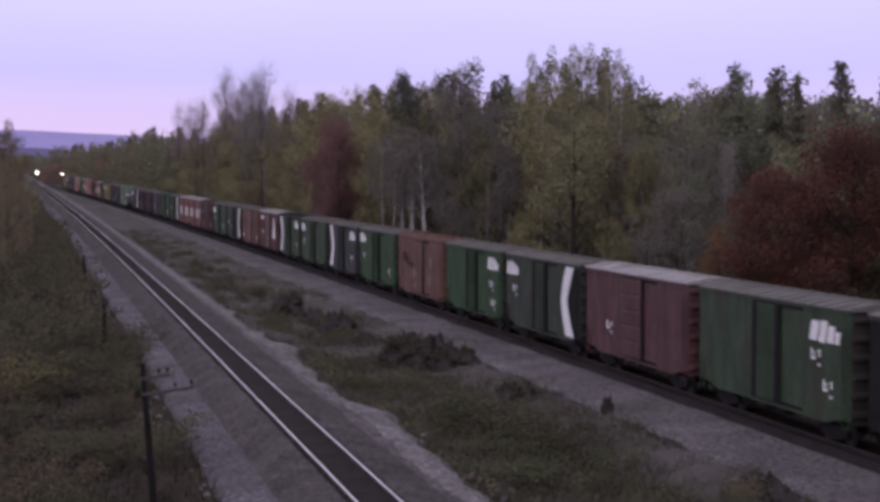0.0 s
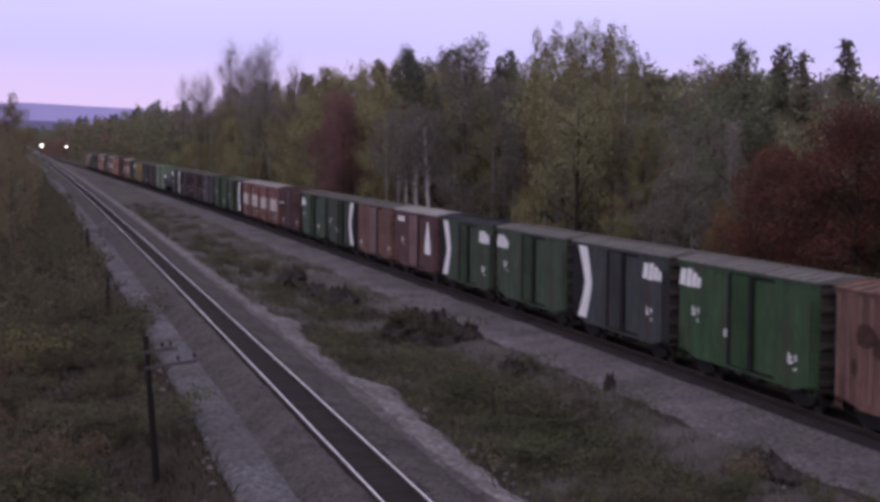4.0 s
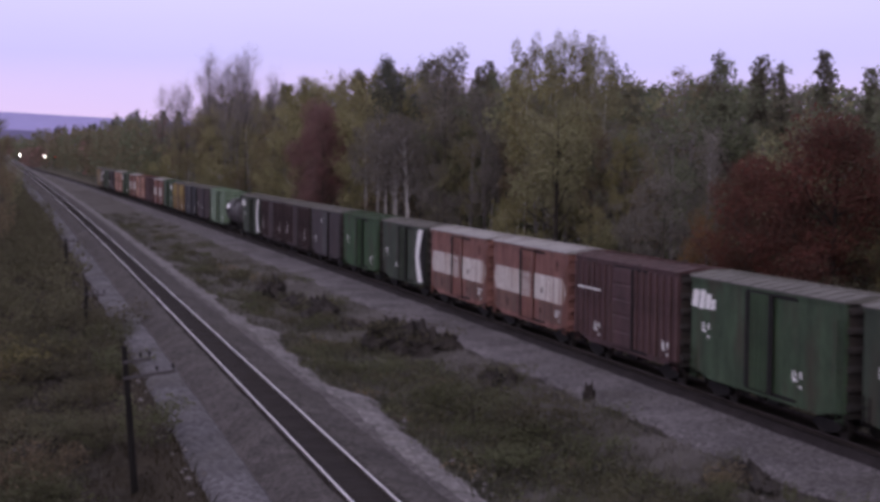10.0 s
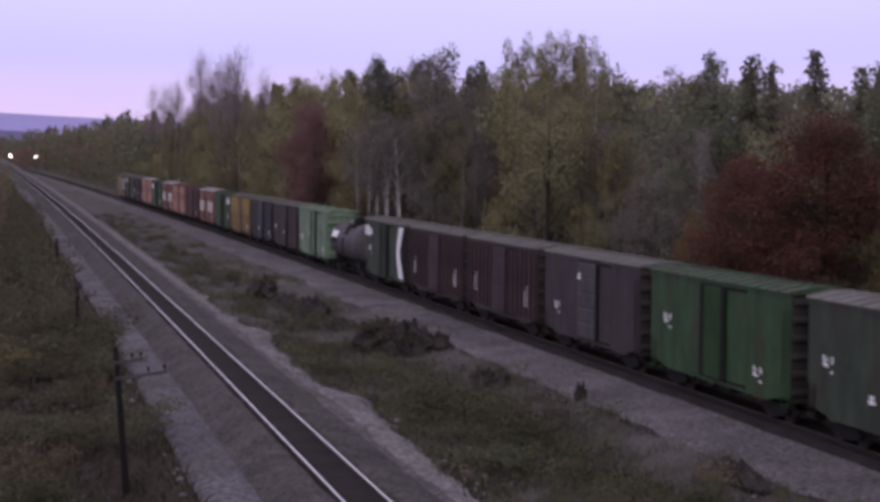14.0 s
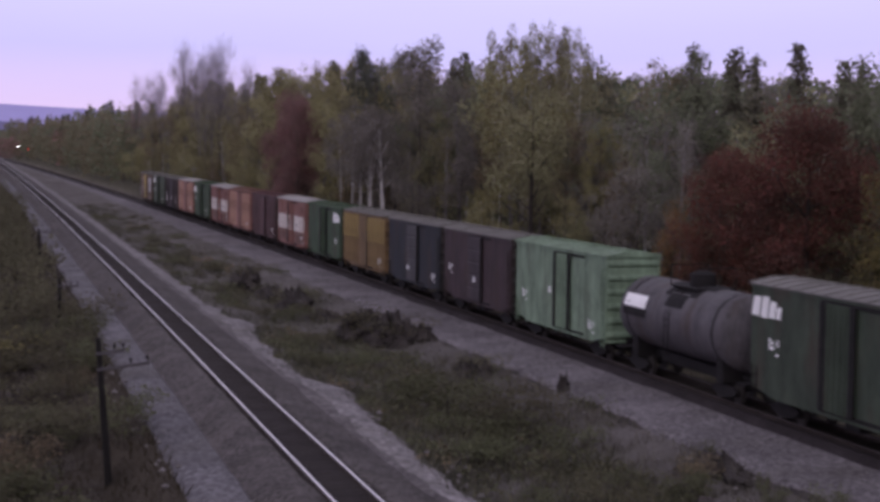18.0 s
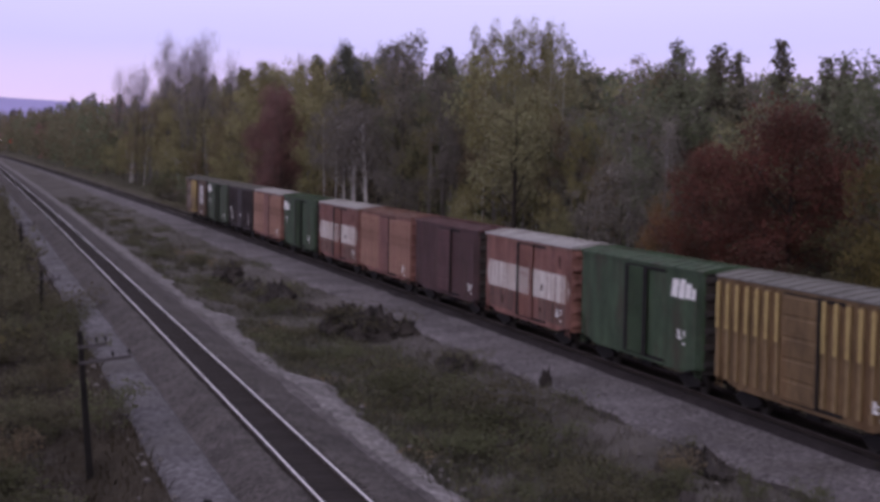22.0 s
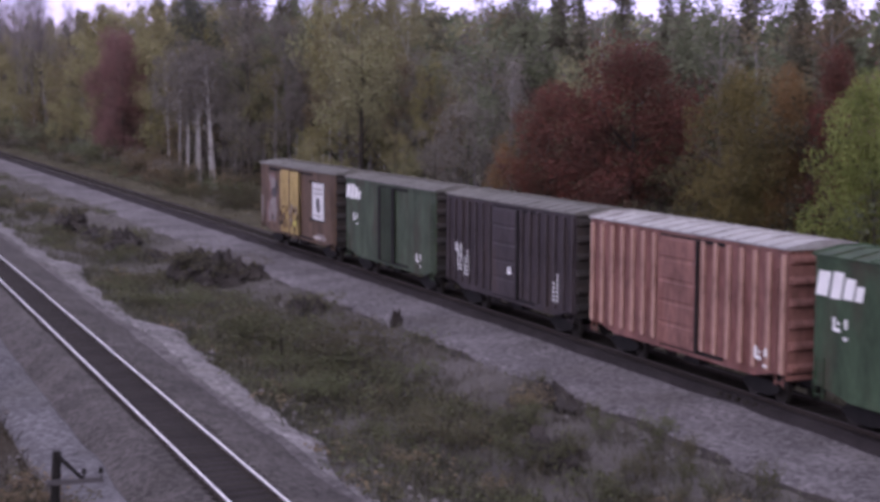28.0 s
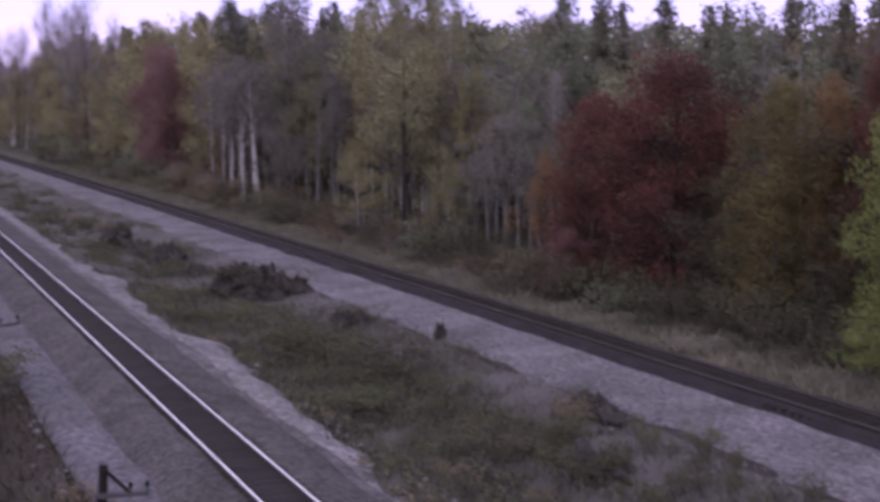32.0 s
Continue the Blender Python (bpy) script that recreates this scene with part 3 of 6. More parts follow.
def roof_mesh():
    bm = bmesh.new()
    L, w, t = BODY / 2 + 0.10, HW + 0.10, 0.07
    top = [(-w, EAVE + 0.01), (-w, EAVE + 0.07), (-0.5, EAVE + 0.27), (0.5, EAVE + 0.27), (w, EAVE + 0.07), (w, EAVE + 0.01)]
    rings = [[bm.verts.new((x, y, z)) for x, z in top] for y in (-L, L)]
    for i in range(5):
        bm.faces.new((rings[0][i], rings[0][i + 1], rings[1][i + 1], rings[1][i]))
    bm.faces.new((rings[0][0], rings[1][0], rings[1][5], rings[0][5]))
    bm.faces.new(rings[0][::-1])
    bm.faces.new(rings[1])
    n = 14
    for i in range(n + 1):
        y = -L + 0.05 + i * (2 * L - 0.1) / n
        for (xa, za), (xb, zb) in zip(top[1:4], top[2:5]):
            vs = [bm.verts.new((x, y + dy, z + dz)) for dy in (-0.05, 0.05) for x, z in ((xa, za), (xb, zb)) for dz in (0.0, 0.055)]
            a, b, c, d, e, f, g, h = vs
            for q in ((b, d, h, f), (a, b, d, c), (e, g, h, f)):
                bm.faces.new(q)
    bmesh.ops.recalc_face_normals(bm, faces=bm.faces)
    return bm


def truck_mesh():
    bm = bmesh.new()
    for s in (-1, 1):
        x = s * 0.98
        pts = [(-1.15, 0.55), (-0.95, 0.70), (-0.35, 0.78), (0.35, 0.78), (0.95, 0.70), (1.15, 0.55), (1.0, 0.38), (0.4, 0.22), (-0.4, 0.22), (-1.0, 0.38)]
        lo = [bm.verts.new((x - 0.09, y, z)) for y, z in pts]
        hi = [bm.verts.new((x + 0.09, y, z)) for y, z in pts]
        bm.faces.new(lo)
        bm.faces.new(hi[::-1])
        for i in range(len(pts)):
            j = (i + 1) % len(pts)
            bm.faces.new((lo[i], hi[i], hi[j], lo[j]))
    box(bm, -1.0, 1.0, -0.22, 0.22, 0.42, 0.80, 0.03)
    bmesh.ops.recalc_face_normals(bm, faces=bm.faces)
    return bm


def wheel_mesh():
    bm = bmesh.new()
    for r, x0, x1 in ((0.46, -0.065, 0.065), (0.49, 0.04, 0.075), (0.18, -0.14, 0.10)):
        tube(bm, (x0, 0, 0.46), (x1, 0, 0.46), r, r, 18)
    return bm


def frame_mesh():
    """Centre sill, cross bearers and brake gear."""
    L = BODY / 2
    return boxes((-0.35, 0.35, -L, L, 0.72, SILL + 0.35), (-HW + 0.1, HW - 0.1, -L, L, SILL + 0.3, SILL + 0.42), (-1.3, 1.3, -2.2, -2.0, 0.8, SILL + 0.3), (-1.3, 1.3, 2.0, 2.2, 0.8, SILL + 0.3),
                 (-1.1, -0.45, -0.9, 0.2, 0.55, 0.98), (0.5, 1.0, 0.4, 1.4, 0.6, 0.95), (-1.25, -1.15, -3.2, 3.2, 0.88, 0.96), bevel=0.02)


def coupler_mesh():
    return boxes((-0.11, 0.11, 0.0, 0.42, 0.74, 0.98), (-0.19, 0.19, 0.38, 0.70, 0.70, 1.02), (-0.45, 0.45, -0.12, 0.03, 0.72, 1.05), bevel=0.03)


def ladder_mesh(z1):
    bm = bmesh.new()
    for y in (-0.22, 0.22):
        box(bm, -0.035, 0.0, y - 0.02, y + 0.02, SILL - 0.15, z1)
    z = SILL
    while z < z1:
        box(bm, -0.06, -0.03, -0.24, 0.24, z - 0.018, z + 0.018)
        z += 0.42
    bmesh.ops.recalc_face_normals(bm, faces=bm.faces)
    return bm


def plug_door():
    """Smooth plug door; its locking bars are parts of their own."""
    return boxes((-0.075, 0.0, -1.05, 1.05, SILL + 0.24, EAVE - 0.22), (-0.10, -0.07, -1.0, 1.0, 2.0, 2.08), (-0.10, -0.07, -1.0, 1.0, 3.6, 3.68), bevel=0.02)


def slide_door():
    """Corrugated sliding door, one pressed sheet with a rim."""
    bm = bmesh.new()
    z0, z1, n = SILL + 0.22, EAVE - 0.20, 5
    step = (z1 - z0) / n
    prof = [(-0.09, z0)]
    for i in range(n):
        b = z0 + i * step
        prof += [(-0.09, b + 0.06 * step), (-0.115, b + 0.12 * step), (-0.115, b + 0.88 * step), (-0.09, b + 0.94 * step)]
    prof.append((-0.09, z1))
    cols = []
    for y, k in ((-1.35, 0), (-1.24, 0), (-1.22, 1), (1.22, 1), (1.24, 0), (1.35, 0)):
        cols.append([bm.verts.new((x if k else -0.09, y, z)) for x, z in prof])
    for a, b in zip(cols, cols[1:]):
        for i in range(len(prof) - 1):
            bm.faces.new((a[i], b[i], b[i + 1], a[i + 1]))
    back = [bm.verts.new((0.0, y, z)) for y, z in ((-1.35, z0), (1.35, z0), (1.35, z1), (-1.35, z1))]
    bm.faces.new([c[0] for c in cols] + [back[1], back[0]])
    bm.faces.new([c[-1] for c in cols[::-1]] + [back[3], back[2]])
    bm.faces.new(cols[0][::1] + [back[3], back[0]])
    bm.faces.new(cols[-1][::-1] + [back[1], back[2]])
    bmesh.ops.recalc_face_normals(bm, faces=bm.faces)
    return bm


MESH = {}


def shared(name, maker, mat=None, *args):
    if name not in MESH:
        MESH[name] = mesh_of(name, maker(*args), mat or M_BLACK)
    return MESH[name]


def logo_mesh(kind):
    """Plain marks standing for painted letters: slanted bars of their size."""
    bm = bmesh.new()
    if kind == "word":
        for a, b, z0, z1 in ((0.0, 0.62, 0.0, 0.82), (0.76, 1.30, -0.04, 0.86), (1.42, 1.92, 0.0, 0.70), (2.02, 2.40, 0.0, 0.50)):
            box(bm, -0.012, 0.0, -b, -a, z0, z1)
        for v in bm.verts:
            v.co.y -= 0.22 * v.co.z
            v.co.y += 2.2
    elif kind == "small":
        for y0, y1, z0, z1 in ((0.62, 0.74, -0.08, 0.26), (0.36, 0.74, -0.20, -0.08), (0.40, 0.52, 0.02, 0.14), (0.02, 0.14, -0.06, 0.24), (0.0, 0.20, -0.44, -0.34)):
            box(bm, -0.012, 0.0, y0, y1, z0, z1)
    elif kind == "spot":
        box(bm, -0.012, 0.0, 0, 0.42, 0, 0.16)
        box(bm, -0.012, 0.0, 0.06, 0.36, 0.2, 0.34)
    elif kind == "bar":
        box(bm, -0.012, 0.0, 0, 2.3, 0, 0.17)
        box(bm, -0.012, 0.0, 0, 2.3, 0.22, 0.40)
    elif kind == "line":
        box(bm, -0.012, 0.0, 0, 3.4, 0, 0.09)
    elif kind == "columns":
        for i, h in enumerate((1.15, 0.8)):
            z = 0.0
            while z < h:
                box(bm, -0.012, 0.0, i * 0.34, i * 0.34 + (0.16 if z < 0.5 else 0.12), z, z + 0.10)
                z += 0.19
    bmesh.ops.recalc_face_normals(bm, faces=bm.faces)
    return bm


def wedge_mesh(field=False):
    """The white mark at a car's end, an arc outside and a V inside; or the black triangle that fills the V."""
    z0, z1 = SILL + 0.30, EAVE - 0.16
    n, left, right = 16, [], []
    for i in range(n + 1):
        k = i / n
        z = z0 + (z1 - z0) * k
        vee, arc = 1 - abs(2 * k - 1), 1 - (2 * k - 1) ** 2
        inner = -0.95 - 0.85 * vee - 0.3 * arc
        left.append((inner - 0.05, z) if field else (-2.3 - 0.45 * vee - 0.4 * arc, z))
        right.append((0.0, z) if field else (inner, z))
    bm = bmesh.new()
    lo = [bm.verts.new((0, y, z)) for y, z in left]
    hi = [bm.verts.new((0, y, z)) for y, z in right]
    for i in range(n):
        bm.faces.new((lo[i], hi[i], hi[i + 1], lo[i + 1]))
    bmesh.ops.recalc_face_normals(bm, faces=bm.faces)
    fs = bmesh.ops.extrude_face_region(bm, geom=list(bm.faces))
    bmesh.ops.translate(bm, verts=[v for v in fs["geom"] if isinstance(v, bmesh.types.BMVert)], vec=(-0.01 if field else -0.016, 0, 0))
    bmesh.ops.recalc_face_normals(bm, faces=bm.faces)
    return bm


def band_mesh(y0, y1, tip0, tip1):
    """A broad painted band whose outer ends come to a blunt point."""
    bm = bmesh.new()
    ring = [(y0 + tip0, 2.5), (y1 - tip1, 2.5), (y1, 3.2), (y1 - tip1, 4.05), (y0 + tip0, 4.05), (y0, 3.2)]
    lo = [bm.verts.new((0, y, z)) for y, z in ring]
    hi = [bm.verts.new((-0.012, y, z)) for y, z in ring]
    bm.faces.new(lo)
    bm.faces.new(hi[::-1])
    for i in range(6):
        j = (i + 1) % 6
        bm.faces.new((lo[i], hi[i], hi[j], lo[j]))
    bmesh.ops.recalc_face_normals(bm, faces=bm.faces)
    return bm


def post_mesh(half):
    return boxes((-0.05, 0.0, -half, half, SILL + 0.2, EAVE - 0.2), bevel=0.01)


def rib_mesh(deep):
    return boxes((-deep, 0.0, -0.11, 0.11, SILL + 0.30, EAVE - 0.16), bevel=0.03)


def running_gear(root, half):
    """Two trucks with four wheels each, and the couplers."""
    for s in (-1, 1):
        tr = part("truck", shared("truck", truck_mesh), None, root, m=pose(0, s * half, 0))
        for wy in (-0.84, 0.84):
            for wx in (-0.72, 0.72):
                part("wheel", shared("wheel", wheel_mesh, M_WHEEL), None, tr, m=pose(wx, wy, 0, 0, 0, 0 if wx < 0 else 180))
        part("coupler", shared("coupler", coupler_mesh), None, root, m=pose(0, s * (BODY / 2 - 0.02), 0, 0, 0, 0 if s > 0 else 180))


def boxcar(label, body, roof="dark", door="slide", door_paint=None, ribs=False, logos=(), wedge=0, band=None, extra=None, door_at=0.0, door_wide=1.0):
    root = tagged(new("boxcar"), label, "boxcar", "cars of the freight train")
    pb = PAINT[body]
    pd = PAINT[door_paint or body]
    L = BODY / 2
    for s in (-1, 1):
        turn = 0 if s < 0 else 180
        part("side_wall", shared("side_wall", side_mesh, pb), pb, root, m=pose(s * (HW - 0.04), 0, 0, 0, 0, turn))
        part("end_wall", shared("end_wall", end_mesh, pb), pb if body in ("orange", "rust", "ochre", "pale_green", "maroon") else M_ENDSHADE, root, m=pose(0, s * (L - 0.03), 0, 0, 0, 0 if s > 0 else 180))
        at = door_at if s < 0 else -door_at
        leaf = part("door", shared(door + "_door", plug_door if door == "plug" else slide_door, pd), pd, root, m=pose(s * (HW + 0.035), at, 0, 0, 0, turn) @ Matrix.Diagonal((1, door_wide, 1, 1)))
        if door == "plug":
            for by in (-1.06, -0.6, -0.2, 0.2, 0.6, 1.06):
                wide = abs(by) > 1
                dark = wide and not (band and by * s > 0)
                part("door_post" if wide else "locking_bar", shared("door_post" if wide else "locking_bar", post_mesh, M_BLACK, 0.19 if wide else 0.035), (M_BLACK if dark else pb) if wide else pd, leaf, m=pose(-0.075, by, 0))
        else:
            part("door_post", shared("slide_post", post_mesh, M_BLACK, 0.09), None, leaf, m=pose(-0.09, -1.44, 0))
        for name_, z in (("lower_door_rail", SILL + 0.14), ("upper_door_rail", EAVE - 0.26)):
            part(name_, shared("door_rail", lambda: boxes((-0.06, 0.0, -2.2, 2.2, 0.0, 0.14), bevel=0.01), M_BLACK), None, root, m=pose(s * HW, at + (-0.9 if s < 0 else 0.9), z, 0, 0, turn))
        for e in (-1, 1):
            part("ladder", shared("ladder_tall" if e == s else "ladder_short", ladder_mesh, pb, 4.9 if e == s else 2.2), M_BLACK if wedge else pb, root, m=pose(s * (HW + 0.01), e * (L - 0.35), 0, 0, 0, turn))
        if ribs:
            n = 7
            for side in (-1, 1):
                for i in range(n):
                    y = side * (1.75 + i * (L - 1.95) / (n - 1))
                    part("rib", shared("rib_low" if ribs == "low" else "rib", rib_mesh, pb, 0.045 if ribs == "low" else 0.13), LIT_RIBS.get(body, pb), root, m=pose(s * (HW + 0.0), y, 0, 0, 0, turn))
    part("roof", shared("roof", roof_mesh, M_GALV), M_GALV if roof == "pale" else (M_DARKROOF if roof == "dark" else PAINT[roof]), root)
    part("underframe", shared("underframe", frame_mesh), None, root)
    running_gear(root, 4.85)
    for kind, y, z in logos:
        part("lettering", shared("mark_" + kind, logo_mesh, M_BRIGHT, kind), None, root, "white painted lettering", m=pose(-HW - (0.172 if abs(y + 0.2 - door_at) < 1.25 else ((0.05 if ribs == "low" else 0.135) if ribs else 0.022)), y, z))["kind"] = "stuff"
    if wedge:
        flip = 1 if wedge > 0 else -1
        part("end_field", shared("wedge_black%d" % flip, lambda: flipped(wedge_mesh(True), flip), M_BLACK), None, root, "black painted triangle", m=pose(-HW - 0.014, flip * L, 0))
        part("chevron", shared("wedge_white%d" % flip, lambda: flipped(wedge_mesh(), flip), M_BRIGHT), None, root, "white curved chevron", m=pose(-HW - 0.026, flip * L, 0))
    if band:
        for y0, y1, out, a, b in ((-L + 0.25, -1.2, 0.0, 0.4, 0.0), (-0.93, 0.93, 0.112, 0.0, 0.0), (1.2, L - 0.25, 0.0, 0.0, 0.3)):
            part("band", shared("band%.1f" % y0, lambda: band_mesh(y0, y1, a, b), M_BAND), None, root, "broad off-white painted band", m=pose(-HW - out, 0, 0))
        for y0, y1 in ((-L + 0.62, -2.05), (2.05, L - 0.62)):
            part("lower_panel", shared("lower_panel%.1f" % y0, lambda: boxes((-0.008, 0.0, y0, y1, SILL + 0.30, 2.46), bevel=0.002), PAINT["dust"]), None, root, "browner lower side", m=pose(-HW, 0, 0))
        for y, z0, z1 in ((-5.2, 4.35, 5.15), (-5.2, 1.5, 2.3), (-2.6, 2.9, 3.3), (-2.4, 1.7, 2.0), (3.9, 1.5, 2.1)):
            part("stain", shared("stain%.1f%.1f" % (y, z0), lambda: blob(0.16, (z1 - z0) / 2, int(z0 * 9)), M_RUSTDARK), None, root, "dark rust stain", m=pose(-HW - 0.013, y, (z0 + z1) / 2))
        for y in (-6.2, -5.6, -4.6, -4.0, -3.4, 3.2, 3.9, 4.6, 5.3, 6.0):
            part("side_post", shared("side_post", lambda: boxes((-0.022, 0.0, -0.05, 0.05, SILL + 0.32, EAVE - 0.17), bevel=0.006), pb), pb, root, m=pose(-HW + 0.004, y, 0))
    if extra:
        extra(root)
    return root


def flipped(bm, flip):
    if flip < 0:
        bmesh.ops.scale(bm, vec=(1, -1, 1), verts=bm.verts)
        bmesh.ops.reverse_faces(bm, faces=bm.faces)
    return bm


def pear_mark(root):
    bm = bmesh.new()
    prof = [(0.14, 5.0), (0.30, 4.6), (0.52, 4.0), (0.76, 3.35), (0.92, 2.85), (0.88, 2.5), (0.55, 2.36)]
    vs = [bm.verts.new((0, y, z)) for y, z in prof] + [bm.verts.new((0, -y, z)) for y, z in prof[::-1]]
    f = bm.faces.new(vs)
    r = bmesh.ops.extrude_face_region(bm, geom=[f])
    bmesh.ops.translate(bm, verts=[v for v in r["geom"] if isinstance(v, bmesh.types.BMVert)], vec=(-0.02, 0, 0))
    bmesh.ops.recalc_face_normals(bm, faces=bm.faces)
    part("emblem", bm, M_BRIGHT, root, "white pear-shaped emblem", m=pose(-HW - 0.05, -4.3, 0))


def blob(half_y, half_z, seed, thick=0.012):
    """A flat rounded patch of sprayed paint with an uneven edge."""
    rnd = random.Random(seed)
    bm = bmesh.new()
    n = 14
    ring = []
    for i in range(n):
        a = 2 * math.pi * i / n
        k = rnd.uniform(0.78, 1.1)
        ring.append((half_y * k * math.cos(a), half_z * k * math.sin(a)))
    lo = [bm.verts.new((0, y, z)) for y, z in ring]
    hi = [bm.verts.new((-thick, y, z)) for y, z in ring]
    bm.faces.new(hi)
    bm.faces.new(lo[::-1])
    for i in range(n):
        j = (i + 1) % n
        bm.faces.new((lo[i], lo[j], hi[j], hi[i]))
    bmesh.ops.recalc_face_normals(bm, faces=bm.faces)
    return bm


def smear(half_y, half_z, seed, thick=0.008):
    """A flat streaky patch with ragged sides, leaning a little."""
    rnd = random.Random(seed)
    n, lean = 9, rnd.uniform(-0.15, 0.15)
    left, right = [], []
    for i in range(n + 1):
        z = half_z * (2 * i / n - 1)
        k = 0.45 + 0.55 * math.sin(math.pi * (i + 0.6) / (n + 1.2))
        left.append((lean * z - half_y * k * rnd.uniform(0.55, 1.1), z))
        right.append((lean * z + half_y * k * rnd.uniform(0.55, 1.1), z))
    bm = bmesh.new()
    lo, hi = [[[bm.verts.new((x, y, z)) for y, z in row] for row in (left, right)] for x in (0, -thick)]
    for i in range(n):
        bm.faces.new((lo[0][i], lo[1][i], lo[1][i + 1], lo[0][i + 1]))
        bm.faces.new((hi[0][i + 1], hi[1][i + 1], hi[1][i], hi[0][i]))
        for k in (0, 1):
            bm.faces.new((lo[k][i], lo[k][i + 1], hi[k][i + 1], hi[k][i]))
    for i in (0, n):
        bm.faces.new((lo[0][i], hi[0][i], hi[1][i], lo[1][i]))
    bmesh.ops.recalc_face_normals(bm, faces=bm.faces)
    return bm


def graffiti(root):
    pd = PAINT["yellow"]
    leaf = part("door", shared("slide_door", slide_door, pd), pd, root, m=pose(-HW - 0.035, 1.80, 0) @ Matrix.Diagonal((1, 0.64, 1, 1)))
    slate, grey = PAINT["slate"], PAINT["grey"]
    rose = PAINT["dusty_rose"]
    marks = ((rose, 4.35, 3.3, 0.95, 1.75), (rose, 5.45, 2.3, 0.40, 0.80), (M_PALE, 5.05, 4.7, 0.20, 0.26), (M_PALE, 4.4, 4.35, 0.60, 0.40), (grey, 4.15, 3.7, 0.70, 0.36), (slate, 3.75, 4.1, 0.20, 0.50), (M_PALE, 4.3, 2.75, 0.75, 0.60), (M_PALE, 5.1, 2.1, 0.30, 0.55), (M_PALE, 4.0, 2.1, 0.30, 0.45),
             (grey, 4.5, 1.9, 0.24, 0.22), (M_PALE, 6.60, 2.75, 0.24, 0.62), (M_PALE, 6.66, 2.0, 0.20, 0.55), (M_PALE, -4.6, 1.42, 1.25, 0.20), (M_BAND, -3.9, 1.36, 0.70, 0.08))
    for i, (col, y, z, hy, hz) in enumerate(marks):
        part("graffiti", smear(hy, hz, 40 + i), col, root, "patchy sprayed paint", m=pose(-HW - 0.004 - 0.002 * i, y, z))
    rnd = random.Random(31)
    tints = (PAINT["ochre"], M_RUSTDARK, PAINT["brown"], M_PALE, PAINT["ochre"], M_BLACK)
    for i in range(30):
        z = 1.55 + 1.5 * rnd.random() ** 1.3
        y = rnd.choice((rnd.uniform(1.1, 2.5), rnd.uniform(-0.75, 0.65)))
        part("graffiti", smear(rnd.uniform(0.09, 0.26), rnd.uniform(0.08, 0.30), 70 + i), tints[i % 6], root, "sprayed paint across the yellow doors", m=pose(-HW - 0.158 - 0.0015 * i, y, z))
    part("graffiti", blob(0.30, 0.20, 7), M_LEMON, root, "lemon-yellow sprayed spot", m=pose(-HW - 0.205, -0.35, 1.95))
    part("door_gap", boxes((-0.03, 0, -0.09, 0.09, SILL + 0.22, EAVE - 0.22), bevel=0.006), PAINT["brown"], root, "brown strip between the doors", m=pose(-HW - 0.13, 0.875, 0))
    part("upper_door_rail", boxes((-0.05, 0, -1.2, 1.2, 0, 0.2), bevel=0.01), M_BLACK, root, m=pose(-HW, 3.9, EAVE - 0.34))
    part("panel_border", boxes((-0.012, 0, -1.08, 1.04, 2.42, 4.98), bevel=0.003), M_BLACK, root, "black border of a white panel", m=pose(-HW - 0.004, -4.08, 0))
    part("poster_panel", boxes((-0.02, 0, -0.96, 0.96, 2.52, 4.90), bevel=0.004), M_WHITE, root, "white panel with grey print", m=pose(-HW - 0.010, -4.08, 0))
    for z, half in ((4.50, 0.62), (4.22, 0.70), (2.78, 0.60)):
        part("panel_mark", boxes((-0.008, 0, -half, half, -0.06, 0.06), bevel=0.002), M_GALV, root, "pale grey printed line", m=pose(-HW - 0.028, -4.08, z))
    part("panel_mark", blob(0.34, 0.50, 5), grey, root, "grey printed oval", m=pose(-HW - 0.028, -4.1, 3.45))
    for z in (2.45, 4.92):
        part("hinge", boxes((-0.06, 0, -0.2, 0.2, -0.09, 0.09), bevel=0.01), M_BLACK, root, m=pose(-HW, -2.85, z))


def black_blotch(root):
    for i, (y, z, hy, hz) in enumerate(((4.6, 3.9, 0.9, 0.5), (3.6, 3.5, 0.5, 0.4), (2.4, 3.3, 0.5, 0.3), (5.4, 2.6, 0.3, 0.4))):
        part("patch", blob(hy, hz, 90 + i), M_RUSTDARK, root, "dark paint patch", m=pose(-HW - 0.052, y, z))
    for i, (y, z, hy, hz) in enumerate(((1.3, 2.7, 0.35, 0.5), (0.9, 1.7, 0.3, 0.15), (-3.6, 3.8, 0.35, 0.5), (-3.2, 2.4, 0.2, 0.6))):
        part("patch", blob(hy, hz, 60 + i), M_PALE, root, "pale sprayed patch", m=pose(-HW - (0.158 if abs(y) < 1.6 else 0.056), y, z))


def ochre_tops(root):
    """The upper half of each rib is a brighter yellow."""
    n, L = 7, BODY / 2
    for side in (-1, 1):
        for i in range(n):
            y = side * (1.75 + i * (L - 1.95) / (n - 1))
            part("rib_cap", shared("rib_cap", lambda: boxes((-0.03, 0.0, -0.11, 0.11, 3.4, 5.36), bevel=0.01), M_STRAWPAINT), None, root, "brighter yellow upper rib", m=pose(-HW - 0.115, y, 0))


